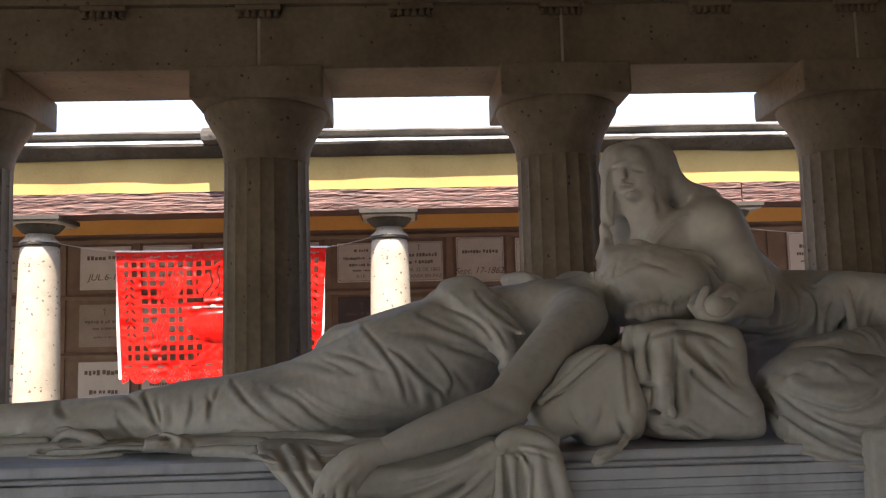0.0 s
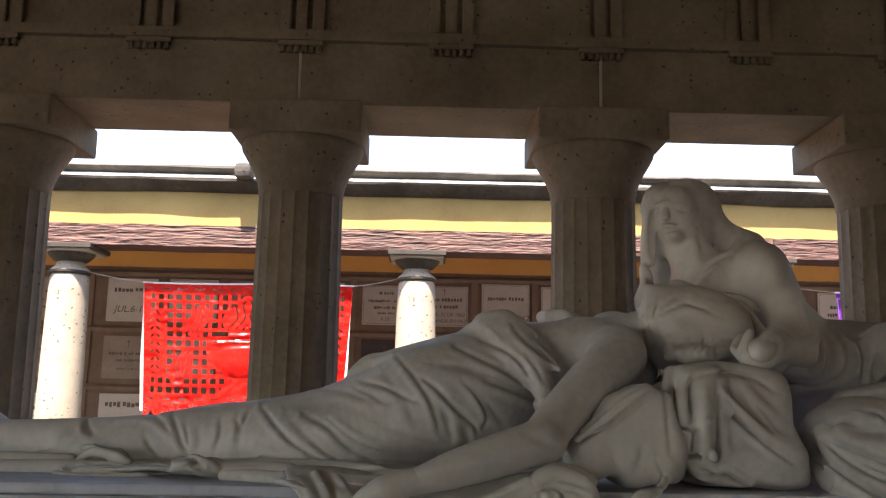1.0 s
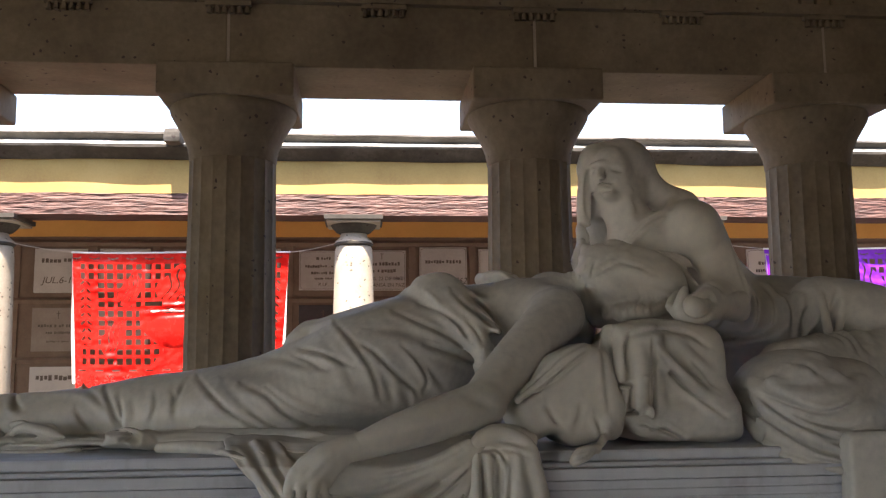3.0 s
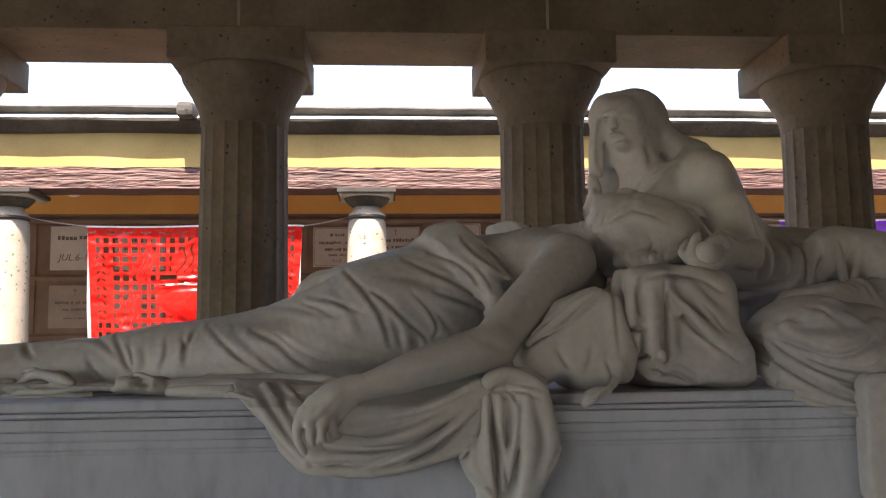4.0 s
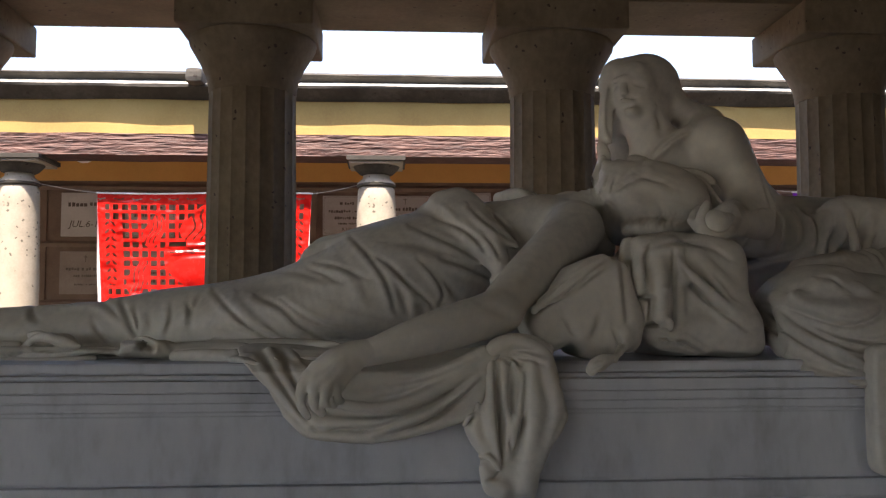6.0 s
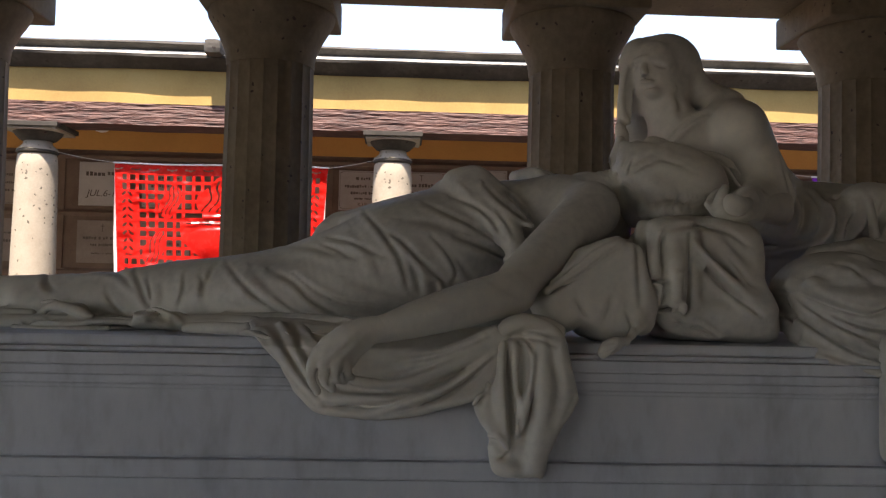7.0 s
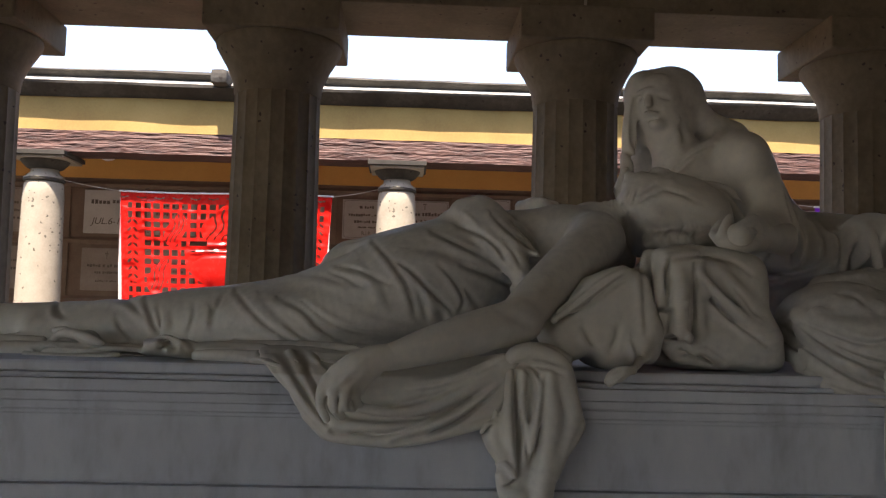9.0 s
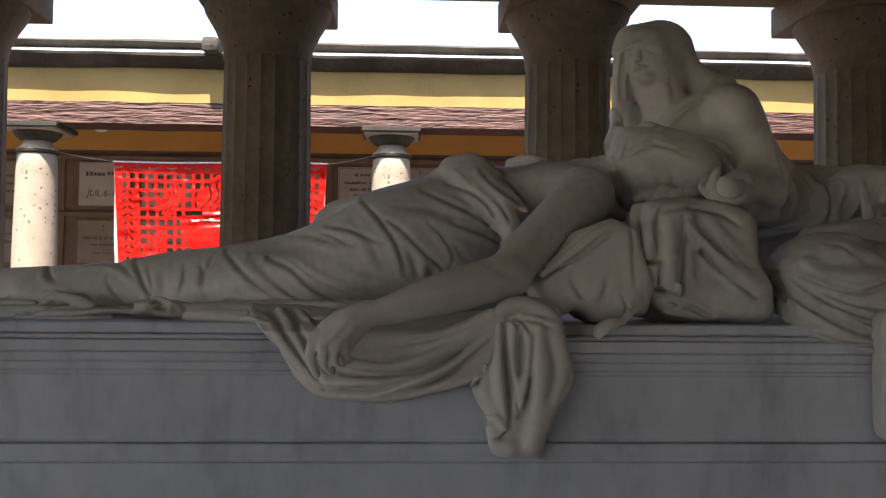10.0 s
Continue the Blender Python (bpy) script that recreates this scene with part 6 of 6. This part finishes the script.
def banner(x, z, mat, label, seed, sheet_label):
    e = tagged(empty("cut_out_banner", x, 8.04, z), label, "banner", "banners of the gallery")
    W, H, nx, nz = 1.854, 1.165, 260, 165
    bm = bmesh.new()
    verts = {}

    def vert(i, j):
        if (i, j) not in verts:
            u, v = W * (i / nx - 0.5), H * j / nz
            s = 1 - 0.075 * (v / H)
            dy = 0.030 * noise.noise((u * 2.3, v * 2.0, seed)) + 0.010 * noise.noise((u * 6, v * 13, seed + 4)) + 0.006 * noise.noise((u * 18, v * 24, seed + 9)) + 0.006 * max(0, 1 - abs(v - 0.55) * 5) * max(0, 1 - abs(u) * 2.4) * math.sin(v * 110 + 3 * u)
            bowl = max(0.0, 1 - (u / 0.36) ** 2 - ((v - 0.66) / 0.17) ** 2)
            dy = dy * (1 - 0.85 * min(1, bowl * 3)) - 0.035 * bowl
            dy += 0.010 * math.sin(v * 77.1 + 2 * u) * math.exp(-((abs(u) - 0.62) / 0.13) ** 2) * (0.4 + 0.6 * noise.noise((u * 3, v * 2.2, seed + 20)))
            dy += 0.010 * math.exp(-((v - 0.50) / 0.05) ** 2) * max(0, 1 - abs(u) * 2.4) * math.sin(v * 95 + 5 * u)
            dy *= min(1, v / 0.12 + 0.1)
            dz = 0.008 * math.sin(u * 3.2) + 0.012 * (u / W) ** 2
            verts[i, j] = bm.verts.new((u * s, dy, -v + dz))
        return verts[i, j]

    for i in range(nx):
        for j in range(nz):
            if banner_keeps(W * ((i + 0.5) / nx - 0.5), H * (j + 0.5) / nz):
                bm.faces.new((vert(i, j), vert(i, j + 1), vert(i + 1, j + 1), vert(i + 1, j)))
    part("sheet", bm, mat, e, sheet_label, smooth=True)
    part("top_hem", cord([(t, -0.004, 0.008 * math.sin(t * 3.2) + 0.006) for t in np.linspace(-W / 2 - 0.01, W / 2 + 0.01, 24)], 0.008), WHITE_HEM, e, "white rolled plastic hem")
    for s in (-1, 1):
        bm = bmesh.new()
        q = [bm.verts.new((s * (W / 2) * (1 - 0.075 * v / H) + s * d * (v > 0.22) * min(1, (v - 0.2) * 2.2), -0.006 - 0.02 * (d > 0), -v)) for v in np.linspace(0.05, 1.12, 12) for d in (0.0, 0.02)]
        for i in range(11):
            bm.faces.new((q[2 * i], q[2 * i + 1], q[2 * i + 3], q[2 * i + 2]))
        part("side_hem", bm, WHITE_HEM, e, "white turned plastic edge")
    for s, ex in ((-1, -3.03 - x if seed < 50 else -1.6), (1, -0.28 - x if seed < 50 else 1.3)):
        a, b = Vector((s * W / 2, 0, 0.005)), Vector((ex, 0.0, 0.085))
        part("cord", cord([a.lerp(b, t) - Vector((0, 0, 0.008 * math.sin(math.pi * t))) for t in np.linspace(0, 1, 10)], 0.003), STRING, e)
    return e


banner(-1.607, 2.563, RED, "sunlit red cut-out plastic banner hanging on a string", 3, "bright red cut plastic")
banner(4.60, 2.602, PURPLE, "purple cut-out plastic banner hanging on a string", 60, "purple cut plastic")
chimney = tagged(part("chimney", box(-1.80, -1.66, 8.5, 8.9, 3.61, 3.80), YELLOW, bevel=0.01), "small yellow chimney block behind the parapet", "chimney")


def globe_lamp(x, y, z):
    e = tagged(empty("globe_lamp", x, y, z), "unlit white glass globe lamp hanging from the gallery roof", "lamp")
    part("globe", lathe([(0.02, -0.10), (0.06, -0.088), (0.09, -0.06), (0.108, -0.02), (0.108, 0.02), (0.09, 0.06), (0.05, 0.09)], 28), WHITE_HEM, e, smooth=True)
    part("collar", lathe([(0.05, 0.085), (0.055, 0.11), (0.03, 0.13)], 20), DARK_SLAB, e, "dark metal collar", smooth=True)
    part("rod", lathe([(0.008, 0.125), (0.008, 3.49 - z)], 8), DARK_SLAB, e)
    return e


globe_lamp(-3.315, 10.0, 3.262)
